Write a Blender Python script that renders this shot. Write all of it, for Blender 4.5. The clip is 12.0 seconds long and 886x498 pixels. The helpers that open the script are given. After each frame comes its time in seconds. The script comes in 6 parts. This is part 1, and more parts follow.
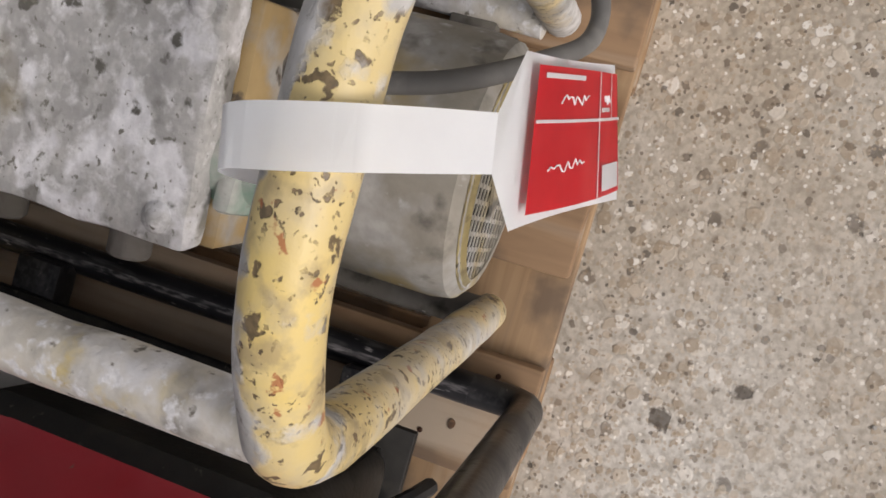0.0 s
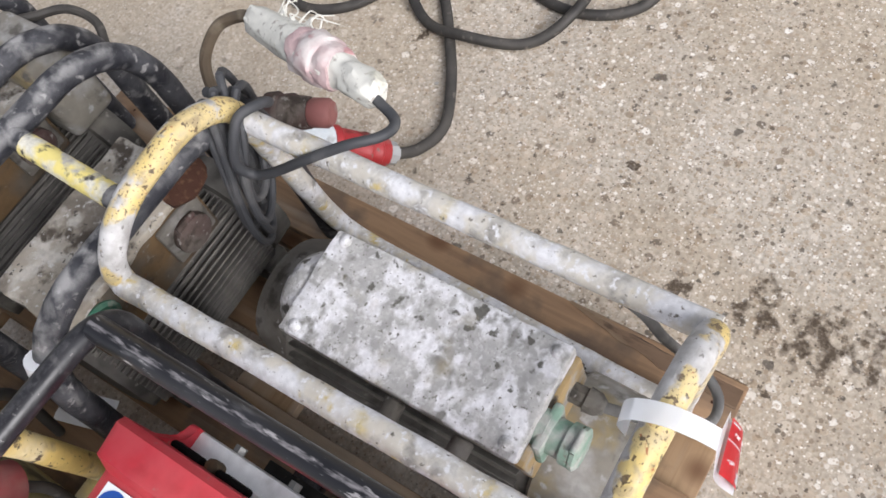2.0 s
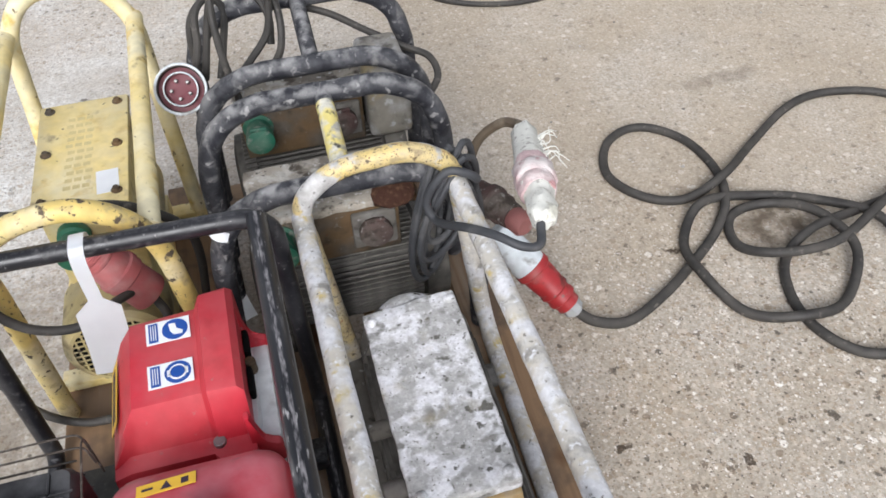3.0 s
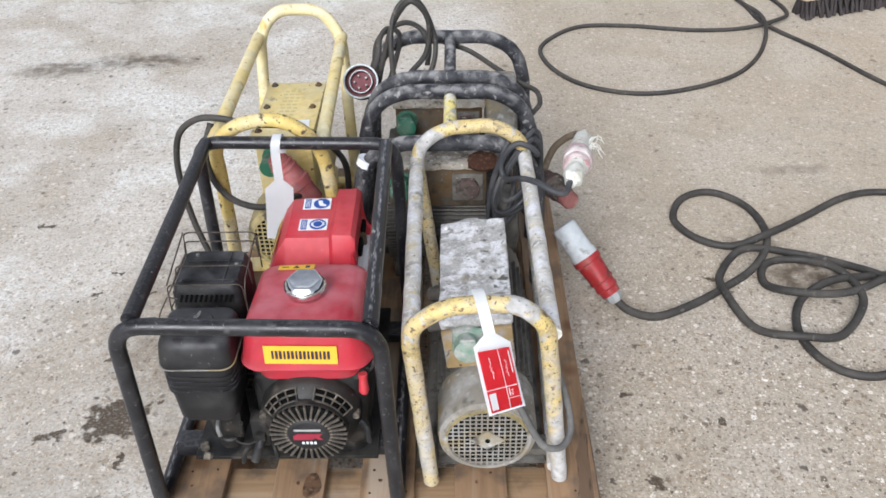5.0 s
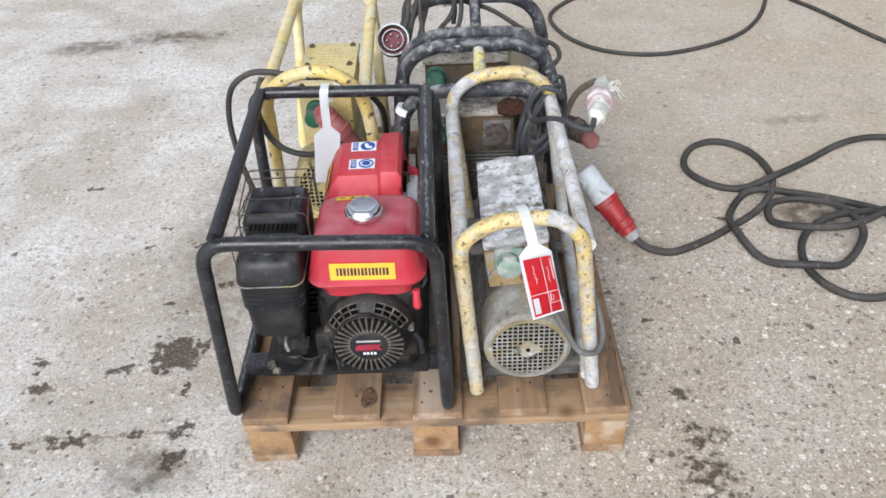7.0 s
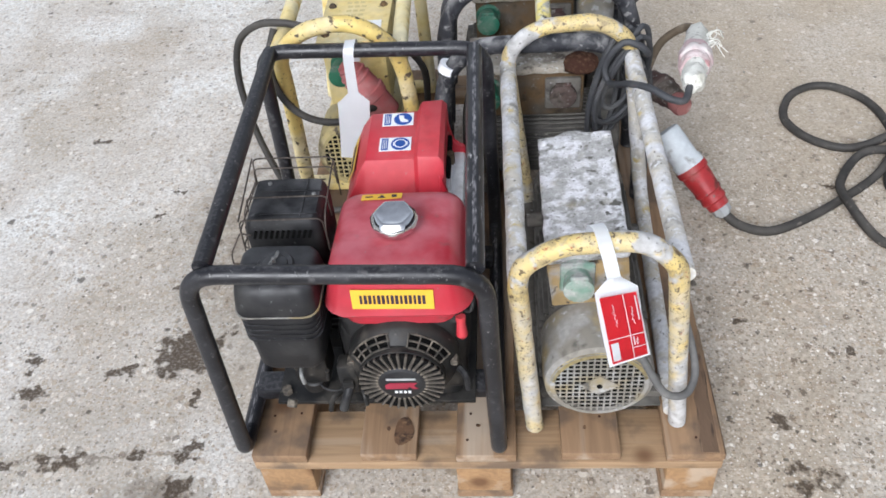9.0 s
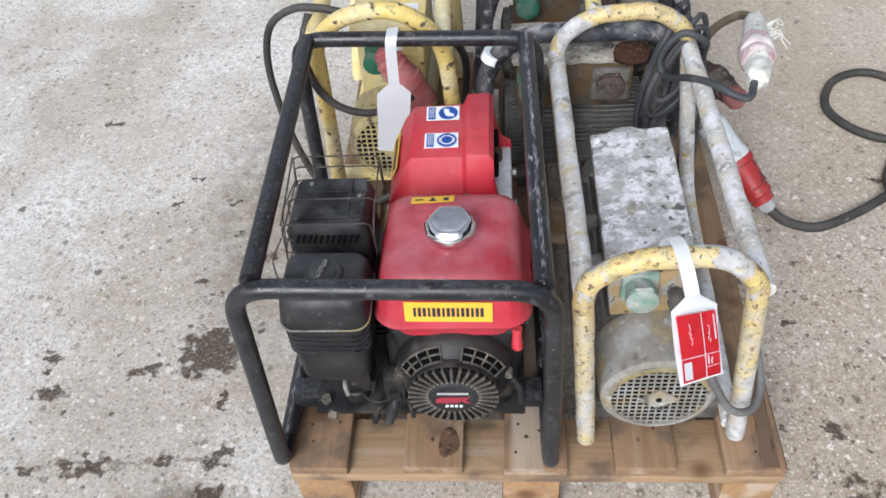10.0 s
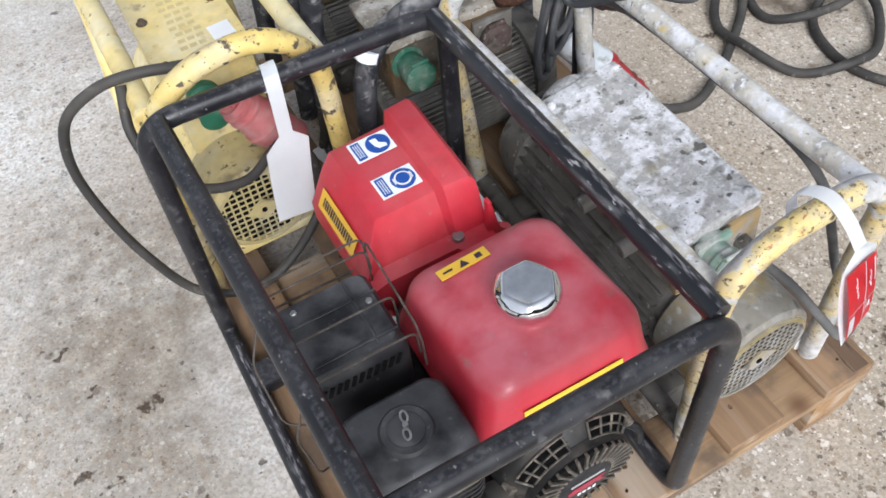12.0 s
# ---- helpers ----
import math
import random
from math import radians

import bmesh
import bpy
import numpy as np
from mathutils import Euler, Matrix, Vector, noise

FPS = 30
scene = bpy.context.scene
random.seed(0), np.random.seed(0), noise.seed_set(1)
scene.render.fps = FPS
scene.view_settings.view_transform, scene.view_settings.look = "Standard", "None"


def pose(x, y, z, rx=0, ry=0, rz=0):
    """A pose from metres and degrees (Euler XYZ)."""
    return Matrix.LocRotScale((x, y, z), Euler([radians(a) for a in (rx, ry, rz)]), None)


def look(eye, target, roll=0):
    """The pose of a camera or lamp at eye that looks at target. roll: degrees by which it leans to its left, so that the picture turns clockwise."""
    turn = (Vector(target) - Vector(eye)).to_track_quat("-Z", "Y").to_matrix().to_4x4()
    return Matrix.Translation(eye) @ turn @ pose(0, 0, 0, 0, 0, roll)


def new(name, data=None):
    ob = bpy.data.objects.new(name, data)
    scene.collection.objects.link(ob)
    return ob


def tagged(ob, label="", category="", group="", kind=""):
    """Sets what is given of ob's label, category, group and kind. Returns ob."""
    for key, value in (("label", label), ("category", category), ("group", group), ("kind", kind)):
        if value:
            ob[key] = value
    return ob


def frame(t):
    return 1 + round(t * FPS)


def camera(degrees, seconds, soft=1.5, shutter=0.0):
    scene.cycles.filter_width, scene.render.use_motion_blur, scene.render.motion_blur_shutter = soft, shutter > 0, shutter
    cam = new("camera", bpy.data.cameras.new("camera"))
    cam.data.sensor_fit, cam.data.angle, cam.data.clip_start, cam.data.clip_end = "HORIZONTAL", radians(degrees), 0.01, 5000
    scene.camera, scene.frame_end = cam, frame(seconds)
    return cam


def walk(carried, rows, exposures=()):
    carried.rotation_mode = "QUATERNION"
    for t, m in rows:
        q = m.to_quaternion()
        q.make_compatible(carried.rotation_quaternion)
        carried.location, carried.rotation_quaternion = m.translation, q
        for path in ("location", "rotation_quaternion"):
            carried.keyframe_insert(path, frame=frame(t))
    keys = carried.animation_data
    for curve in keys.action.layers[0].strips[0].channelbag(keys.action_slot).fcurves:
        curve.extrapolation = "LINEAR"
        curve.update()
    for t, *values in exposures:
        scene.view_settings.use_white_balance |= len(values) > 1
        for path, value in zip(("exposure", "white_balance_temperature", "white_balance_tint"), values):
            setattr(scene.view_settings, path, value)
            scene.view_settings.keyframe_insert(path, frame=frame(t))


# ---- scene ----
cam = camera(55.1, 12.0, soft=1.65)
PATH = [
    (0, (0.572, -0.051, 0.826), (0.447, 0.402, -1.117), -88.9),
    (0.5, (0.518, 0.018, 0.986), (0.571, 0.22, -1.003), -63.2),
    (1, (0.463, 0.051, 1.131), (0.702, 0.306, -0.838), -37.0),
    (1.5, (0.406, 0.043, 1.232), (0.849, 0.455, -0.674), -29.5),
    (2, (0.379, -0.003, 1.288), (1.004, 0.738, -0.462), -20.1),
    (2.5, (0.448, -0.168, 1.31), (0.929, 0.981, -0.255), -10.0),
    (3, (0.454, -0.297, 1.354), (0.765, 1.063, -0.079), -2.9),
    (5, (0.543, -0.968, 1.463), (0.509, 0.632, 0.264), -1.3),
    (5.5, (0.486, -1.145, 1.476), (0.499, 0.489, 0.324), -1.0),
    (6, (0.464, -1.229, 1.49), (0.477, 0.405, 0.337), -1.3),
    (6.5, (0.459, -1.221, 1.486), (0.458, 0.389, 0.298), -2.0),
    (7, (0.459, -1.174, 1.473), (0.425, 0.41, 0.252), -2.8),
    (9, (0.457, -0.782, 1.397), (0.296, 0.645, 0.004), -5.8),
    (9.5, (0.37, -0.719, 1.389), (0.265, 0.691, -0.025), -5.5),
    (10, (0.358, -0.691, 1.389), (0.216, 0.684, -0.056), -5.0),
    (10.5, (0.339, -0.627, 1.354), (0.164, 0.706, -0.127), -3.7),
    (11, (0.122, -0.544, 1.298), (0.127, 0.752, -0.225), -3.2),
    (11.5, (-0.012, -0.44, 1.276), (0.249, 0.76, -0.303), -2.6),
    (12, (0.005, -0.27, 1.282), (0.509, 0.843, -0.302), -6.6),
]
walk(cam, [(t, look(*p)) for t, *p in PATH], [(0.0, -0.45, 6800, 15), (0.5, -0.26, 6850, 16), (1.0, 0.03, 6700, 15), (2.0, 0.12, 6300, 14), (3.0, 0.10, 6180, 12), (7.0, 0.07, 6000, 11), (10.0, 0.05, 5960, 11), (11.2, -0.03, 6000, 10), (12.0, 0.15, 6000, 11)])
SKY, SUN = 0.158, 2.3

# ---- sky, sun ----
world = bpy.data.worlds.new("overcast_sky")
scene.world = world
world.use_nodes = True
wn, wl = world.node_tree.nodes, world.node_tree.links
sky = wn.new("ShaderNodeTexSky")
sky.sky_type, sky.sun_disc = "NISHITA", False
sky.sun_elevation, sky.sun_rotation = radians(36), radians(-162)
sky.dust_density, sky.air_density = 3.0, 1.2
calm = wn.new("ShaderNodeHueSaturation")
calm.inputs["Saturation"].default_value = 0.25
wl.new(sky.outputs[0], calm.inputs["Color"])
wl.new(calm.outputs[0], wn["Background"].inputs[0])
wn["Background"].inputs[1].default_value = SKY
sun_data = bpy.data.lights.new("sun", "SUN")
sun_data.energy, sun_data.angle, sun_data.color = SUN, radians(28), (1.0, 0.985, 0.96)
sun = new("sun", sun_data)
sun.matrix_world = look((-0.9, -3.6, 3.1), (0.4, 0.5, 0))


# ---- materials ----
def mat(name, base, rough=0.6, metal=0.0, layers=(), grain=0.12, grain_scale=60, bump=0.2, bump_scale=200, coat=0.0, dust=None, bump_dist=0.001, swirl=0.12, scuff=None, stretch=None):
    """base colour with grain; layers: (colour, scale, low, high, detail, roughness); dust: (colour, amount) on faces that look up; scuff: rubbed paint along the upper edge."""
    m = bpy.data.materials.new(name)
    m.use_nodes = True
    n, l = m.node_tree.nodes, m.node_tree.links
    p = n["Principled BSDF"]
    tc = n.new("ShaderNodeTexCoord")
    co = tc.outputs["Object"]
    if stretch:
        mp = n.new("ShaderNodeMapping")
        mp.inputs["Scale"].default_value = stretch
        l.new(co, mp.inputs[0])
        co = mp.outputs[0]

    def noise_tex(scale, detail=4.0, shift=0.0, distort=0.0):
        t = n.new("ShaderNodeTexNoise")
        t.inputs["Scale"].default_value, t.inputs["Detail"].default_value = scale, detail
        t.inputs["Distortion"].default_value = distort
        if shift:
            a = n.new("ShaderNodeVectorMath")
            a.inputs[1].default_value = (shift, shift * 0.7, -shift)
            l.new(co, a.inputs[0])
            l.new(a.outputs[0], t.inputs["Vector"])
        else:
            l.new(co, t.inputs["Vector"])
        return t.outputs[0]

    def ranged(v, lo, hi, a=0.0, b=1.0):
        r = n.new("ShaderNodeMapRange")
        r.inputs[1].default_value, r.inputs[2].default_value, r.inputs[3].default_value, r.inputs[4].default_value = lo, hi, a, b
        l.new(v, r.inputs[0])
        return r.outputs[0]

    def mix(f, a, b):
        x = n.new("ShaderNodeMix")
        x.data_type = "RGBA"
        l.new(f, x.inputs[0])
        for sock, v in ((x.inputs[6], a), (x.inputs[7], b)):
            if isinstance(v, tuple):
                sock.default_value = (*v, 1)
            else:
                l.new(v, sock)
        return x.outputs[2]

    dark = tuple(c * (1 - grain) for c in base)
    light = tuple(min(1, c * (1 + grain)) for c in base)
    col = mix(ranged(noise_tex(grain_scale, 6), 0.3, 0.7), dark, light)
    col = mix(ranged(noise_tex(grain_scale / 9, 3, 5.1), 0.35, 0.7, 0, 0.5), col, tuple(c * (1 - grain * 1.5) for c in base))
    ro = None
    for i, (c, scale, lo, hi, detail, r2) in enumerate(layers):
        f = ranged(noise_tex(scale, detail, 3.7 * (i + 1), swirl), lo, hi)
        vary = mix(ranged(noise_tex(scale * 5, 4, 1.3 + i), 0.35, 0.65), c, tuple(k * 0.78 for k in c))
        col = mix(f, col, vary)
        k = n.new("ShaderNodeMix")
        l.new(f, k.inputs[0])
        if ro is None:
            k.inputs[2].default_value = rough
        else:
            l.new(ro, k.inputs[2])
        k.inputs[3].default_value = r2
        ro = k.outputs[0]
    if dust:
        g = n.new("ShaderNodeNewGeometry")
        s = n.new("ShaderNodeSeparateXYZ")
        l.new(g.outputs["Normal"], s.inputs[0])
        q = n.new("ShaderNodeMath")
        q.operation = "MULTIPLY"
        l.new(ranged(s.outputs[2], 0.2, 1.0, 0, dust[1]), q.inputs[0])
        l.new(ranged(noise_tex(dust[4] if len(dust) > 4 else 25, 8, 9.2), *(dust[2:4] or (0.35, 0.7))), q.inputs[1])
        col = mix(q.outputs[0], col, dust[0])
    if scuff:
        g = n.new("ShaderNodeNewGeometry")
        s = n.new("ShaderNodeSeparateXYZ")
        l.new(g.outputs["Normal"], s.inputs[0])
        q = n.new("ShaderNodeMath")
        q.operation = "MULTIPLY"
        l.new(ranged(s.outputs[2], scuff[3], 0.5 * (1 + scuff[3])), q.inputs[0])
        l.new(ranged(noise_tex(scuff[2], 10, 6.3), 0.42, 0.64, 0, scuff[1]), q.inputs[1])
        col = mix(q.outputs[0], col, scuff[0])
    l.new(col, p.inputs["Base Color"])
    if ro is None:
        p.inputs["Roughness"].default_value = rough
        l.new(ranged(noise_tex(grain_scale / 3, 4, 2.2), 0.3, 0.7, max(0.03, rough - 0.1), min(1, rough + 0.12)), p.inputs["Roughness"])
    else:
        l.new(ro, p.inputs["Roughness"])
    p.inputs["Metallic"].default_value = metal
    p.inputs["Coat Weight"].default_value = coat
    if bump:
        b = n.new("ShaderNodeBump")
        b.inputs["Strength"].default_value, b.inputs["Distance"].default_value = bump, bump_dist
        l.new(noise_tex(bump_scale, 5, 0.9), b.inputs["Height"])
        l.new(b.outputs[0], p.inputs["Normal"])
    return m


M_SPLASHED = mat("cement_splashed_yellow_tube", (0.57, 0.535, 0.465), 0.6, 0, [
    ((0.58, 0.49, 0.27), 26, 0.55, 0.68, 9, 0.8), ((0.57, 0.555, 0.52), 40, 0.42, 0.62, 10, 0.9), ((0.33, 0.315, 0.29), 30, 0.55, 0.66, 11, 0.9), ((0.72, 0.72, 0.735), 22, 0.49, 0.60, 12, 0.9), ((0.60, 0.48, 0.21), 34, 0.635, 0.72, 9, 0.8), ((0.74, 0.74, 0.75), 110, 0.56, 0.65, 8, 0.9), ((0.18, 0.165, 0.14), 130, 0.64, 0.71, 8, 0.9)], bump=0.9, bump_scale=80, bump_dist=0.0025)
M_YELLOW = mat("faded_yellow_paint", (0.74, 0.595, 0.245), 0.5, 0, [
    ((0.76, 0.69, 0.45), 8, 0.44, 0.60, 9, 0.8), ((0.64, 0.47, 0.16), 26, 0.58, 0.70, 9, 0.7), ((0.38, 0.295, 0.16), 24, 0.62, 0.72, 10, 0.85), ((0.13, 0.095, 0.055), 70, 0.66, 0.70, 8, 0.8)], bump=0.25, dust=((0.70, 0.63, 0.46), 0.35))
M_LID = mat("cement_crusted_lid", (0.36, 0.355, 0.345), 0.95, 0, [
    ((0.49, 0.485, 0.47), 50, 0.40, 0.60, 10, 0.95), ((0.77, 0.77, 0.79), 32, 0.49, 0.575, 13, 0.95), ((0.66, 0.66, 0.66), 110, 0.54, 0.66, 10, 0.95), ((0.26, 0.255, 0.24), 34, 0.57, 0.66, 11, 0.95), ((0.13, 0.125, 0.11), 55, 0.62, 0.67, 8, 0.9), ((0.20, 0.195, 0.17), 210, 0.62, 0.69, 6, 0.9), ((0.34, 0.29, 0.18), 11, 0.59, 0.74, 9, 0.9)], bump=0.9, bump_scale=110, bump_dist=0.002)
M_CASING = mat("cement_dusted_motor", (0.235, 0.218, 0.185), 0.85, 0, [
    ((0.36, 0.352, 0.335), 20, 0.46, 0.62, 9, 0.95), ((0.34, 0.265, 0.13), 12, 0.54, 0.66, 10, 0.8), ((0.46, 0.455, 0.45), 50, 0.60, 0.70, 8, 0.95), ((0.13, 0.12, 0.105), 26, 0.60, 0.70, 8, 0.9)], bump=0.5, bump_scale=120)
M_GRIME = mat("dark_cement_grime", (0.125, 0.115, 0.10), 0.9, 0, [
    ((0.20, 0.19, 0.175), 16, 0.52, 0.66, 9, 0.95), ((0.06, 0.054, 0.046), 40, 0.56, 0.68, 8, 0.95), ((0.33, 0.32, 0.31), 80, 0.66, 0.72, 6, 0.95)], bump=0.6, bump_scale=110, bump_dist=0.002)
M_HOOPB = mat("scratched_yellow_paint", (0.66, 0.50, 0.165), 0.45, 0, [
    ((0.68, 0.59, 0.36), 12, 0.48, 0.64, 9, 0.7), ((0.42, 0.33, 0.17), 34, 0.58, 0.70, 9, 0.8), ((0.10, 0.075, 0.05), 55, 0.61, 0.65, 10, 0.8), ((0.10, 0.075, 0.05), 180, 0.65, 0.69, 6, 0.8)], bump=0.4, bump_scale=120)
M_PANEL = mat("dirty_tan_panel", (0.125, 0.080, 0.040), 0.75, 0, [
    ((0.105, 0.090, 0.072), 14, 0.46, 0.62, 10, 0.95), ((0.045, 0.036, 0.027), 20, 0.52, 0.66, 10, 0.9), ((0.20, 0.185, 0.16), 60, 0.62, 0.72, 9, 0.95), ((0.16, 0.06, 0.025), 34, 0.64, 0.72, 8, 0.9)], bump=0.5, bump_scale=110)
M_DARKMOTOR = mat("grimy_dark_motor", (0.06, 0.056, 0.05), 0.8, 0, [
    ((0.16, 0.15, 0.13), 14, 0.52, 0.66, 6, 0.95), ((0.28, 0.265, 0.235), 60, 0.64, 0.72, 4, 0.95)], bump=0.4, dust=((0.26, 0.245, 0.22), 0.55))
M_FRAME = mat("scuffed_black_tube", (0.0105, 0.0107, 0.0135), 0.30, 0, [
    ((0.030, 0.030, 0.034), 20, 0.46, 0.66, 9, 0.5), ((0.085, 0.083, 0.084), 70, 0.58, 0.72, 11, 0.7), ((0.25, 0.24, 0.235), 190, 0.66, 0.73, 9, 0.8)], bump=0.3, bump_scale=160, scuff=((0.17, 0.165, 0.17), 0.25, 170, 0.93))
M_FRAME_RAIL = mat("streak_scuffed_black_tube", (0.0105, 0.0107, 0.0135), 0.28, 0, [
    ((0.032, 0.032, 0.037), 26, 0.46, 0.66, 9, 0.5), ((0.10, 0.10, 0.103), 95, 0.58, 0.70, 10, 0.7), ((0.34, 0.33, 0.33), 210, 0.63, 0.69, 9, 0.8)], bump=0.3, bump_scale=160, scuff=((0.42, 0.40, 0.41), 0.5, 330, 0.97), stretch=(1, 0.20, 1))
M_FRAME_WORN = mat("cement_crusted_black_tube", (0.024, 0.025, 0.031), 0.5, 0, [
    ((0.075, 0.076, 0.084), 18, 0.44, 0.60, 11, 0.8), ((0.20, 0.197, 0.197), 30, 0.56, 0.68, 13, 0.9), ((0.30, 0.295, 0.29), 75, 0.60, 0.70, 12, 0.9)], bump=0.9, bump_scale=90, dust=((0.36, 0.355, 0.35), 0.80, 0.43, 0.60, 34), bump_dist=0.0025, swirl=0.6)
M_TANBOX = mat("cement_stained_tan_box", (0.36, 0.255, 0.12), 0.7, 0, [((0.40, 0.385, 0.36), 22, 0.48, 0.60, 8, 0.95), ((0.10, 0.08, 0.06), 50, 0.62, 0.68, 6, 0.9)], bump=0.4)
M_BAND = mat("patchy_yellow_paint", (0.68, 0.58, 0.20), 0.5, 0, [((0.66, 0.64, 0.55), 40, 0.48, 0.62, 9, 0.8), ((0.06, 0.055, 0.05), 60, 0.55, 0.63, 9, 0.8), ((0.40, 0.385, 0.35), 45, 0.58, 0.68, 8, 0.9)], bump=0.4)
M_FADED = mat("faded_lettering", (0.60, 0.50, 0.25), 0.7, 0, [((0.62, 0.52, 0.26), 60, 0.46, 0.56, 5, 0.7)], bump=0)
M_DUSTLID = mat("dusty_tan_lid", (0.36, 0.325, 0.27), 0.95, 0, [((0.20, 0.175, 0.145), 14, 0.47, 0.60, 10, 0.95), ((0.50, 0.475, 0.43), 26, 0.50, 0.62, 10, 0.95), ((0.085, 0.07, 0.055), 24, 0.58, 0.66, 10, 0.95), ((0.56, 0.545, 0.52), 90, 0.60, 0.68, 8, 0.95), ((0.08, 0.07, 0.06), 120, 0.64, 0.69, 6, 0.9)], bump=0.9, bump_scale=90, bump_dist=0.003)
M_DARKGREEN = mat("grimy_dark_green_plastic", (0.018, 0.125, 0.075), 0.55, 0, [((0.13, 0.20, 0.15), 22, 0.42, 0.62, 8, 0.9), ((0.22, 0.25, 0.21), 70, 0.56, 0.68, 8, 0.9)], bump=0.3)
M_PINKEND = mat("dusty_pink_brown_plastic", (0.26, 0.10, 0.092), 0.7, 0, [((0.30, 0.20, 0.18), 24, 0.48, 0.62, 7, 0.9)], bump=0.2)
M_COWL = mat("grimy_olive_yellow_cowl", (0.44, 0.36, 0.17), 0.65, 0, [((0.47, 0.41, 0.26), 10, 0.46, 0.60, 8, 0.9), ((0.22, 0.18, 0.10), 20, 0.53, 0.66, 9, 0.9), ((0.10, 0.085, 0.06), 60, 0.64, 0.70, 8, 0.9)], bump=0.3)
M_TAPEPINK = mat("pink_stained_plaster", (0.68, 0.62, 0.60), 0.85, 0, [((0.58, 0.42, 0.42), 18, 0.46, 0.60, 8, 0.9), ((0.50, 0.28, 0.28), 34, 0.60, 0.67, 6, 0.9)], bump=0.8, bump_scale=90, bump_dist=0.003)
M_BLACK = mat("dusty_black_plastic", (0.0135, 0.0135, 0.015), 0.45, 0, [((0.042, 0.041, 0.040), 18, 0.48, 0.68, 8, 0.7), ((0.13, 0.13, 0.13), 90, 0.65, 0.74, 8, 0.8)], dust=((0.13, 0.13, 0.135), 0.55, 0.38, 0.66), bump=0.25)
M_ENGINE = mat("oily_black_casting", (0.010, 0.010, 0.0102), 0.5, 0.0, [((0.055, 0.048, 0.040), 24, 0.56, 0.72, 8, 0.8), ((0.12, 0.11, 0.095), 110, 0.66, 0.73, 6, 0.85)], bump=0.4, dust=((0.10, 0.092, 0.08), 0.35))
M_STARTER = mat("dusty_starter_ribs", (0.070, 0.060, 0.048), 0.7, 0, [((0.21, 0.180, 0.142), 70, 0.47, 0.64, 8, 0.85), ((0.026, 0.023, 0.020), 40, 0.53, 0.64, 8, 0.8)])
# flat black: shade inside openings put into colour; also black rubber and screws
M_FLATBLACK = mat("flat_black_gap_shade_and_rubber", (0.008, 0.008, 0.008), 0.8, 0, bump=0)
# pink on upward faces: dust, plus the tank top's sky sheen put into colour
M_RED = mat("red_enamel", (0.47, 0.026, 0.044), 0.36, 0, [((0.52, 0.065, 0.085), 6, 0.44, 0.68, 9, 0.55), ((0.36, 0.020, 0.032), 4.5, 0.52, 0.66, 8, 0.4), ((0.33, 0.10, 0.10), 38, 0.63, 0.74, 10, 0.7), ((0.30, 0.17, 0.15), 120, 0.70, 0.75, 4, 0.7)], coat=0.2, bump=0.06, dust=((0.60, 0.20, 0.235), 0.60, 0.36, 0.62, 17), grain=0.08)
M_REDPLASTIC = mat("red_plastic_cover", (0.53, 0.024, 0.042), 0.42, 0, [((0.56, 0.06, 0.07), 8, 0.46, 0.68, 9, 0.6), ((0.38, 0.025, 0.035), 14, 0.58, 0.70, 8, 0.5), ((0.42, 0.16, 0.15), 70, 0.67, 0.74, 8, 0.7)], bump=0.1, dust=((0.60, 0.15, 0.16), 0.5, 0.35, 0.7, 14), grain=0.08)
M_CHROME = mat("chrome", (0.80, 0.80, 0.81), 0.06, 1.0, [((0.6, 0.6, 0.6), 30, 0.55, 0.75, 4, 0.3)], bump=0.04)
M_STEEL = mat("dull_zinc_steel", (0.30, 0.30, 0.29), 0.45, 0.7, bump=0.1)
M_GREYPLATE = mat("light_grey_plate", (0.74, 0.75, 0.76), 0.5, 0.0, [((0.58, 0.58, 0.58), 20, 0.55, 0.7, 4, 0.7)])
M_WIRE = mat("rusty_wire", (0.075, 0.062, 0.052), 0.6, 0.4, [((0.19, 0.16, 0.14), 90, 0.55, 0.66, 5, 0.7)])
M_WHITE = mat("white_paper_tag", (0.93, 0.955, 0.99), 0.4, 0, coat=0.6, grain=0.015, bump=0.05, bump_scale=60)
M_STICKER = mat("white_sticker", (0.80, 0.82, 0.84), 0.4, 0, grain=0.03, bump=0)
M_BLUE = mat("sign_blue", (0.015, 0.075, 0.33), 0.4, 0, grain=0.05, bump=0)
M_TAGRED = mat("tag_red", (0.70, 0.022, 0.035), 0.4, 0, grain=0.04, bump=0)
M_LABEL = mat("label_yellow", (0.78, 0.47, 0.04), 0.4, 0, grain=0.04, bump=0)
M_INK = mat("label_ink", (0.035, 0.02, 0.04), 0.5, 0, bump=0)
M_BADGE = mat("badge_white", (0.42, 0.42, 0.42), 0.5, 0, bump=0)
M_BADGERED = mat("badge_red", (0.30, 0.02, 0.045), 0.4, 0, bump=0)
M_GREEN = mat("green_socket_plastic", (0.025, 0.15, 0.085), 0.5, 0, [((0.17, 0.22, 0.18), 24, 0.50, 0.68, 6, 0.9)], bump=0.2)
M_PALEGREEN = mat("cement_dusted_green_plastic", (0.19, 0.30, 0.235), 0.7, 0, [((0.42, 0.43, 0.40), 28, 0.44, 0.58, 8, 0.95), ((0.22, 0.22, 0.19), 60, 0.60, 0.68, 6, 0.95)], bump=0.3)
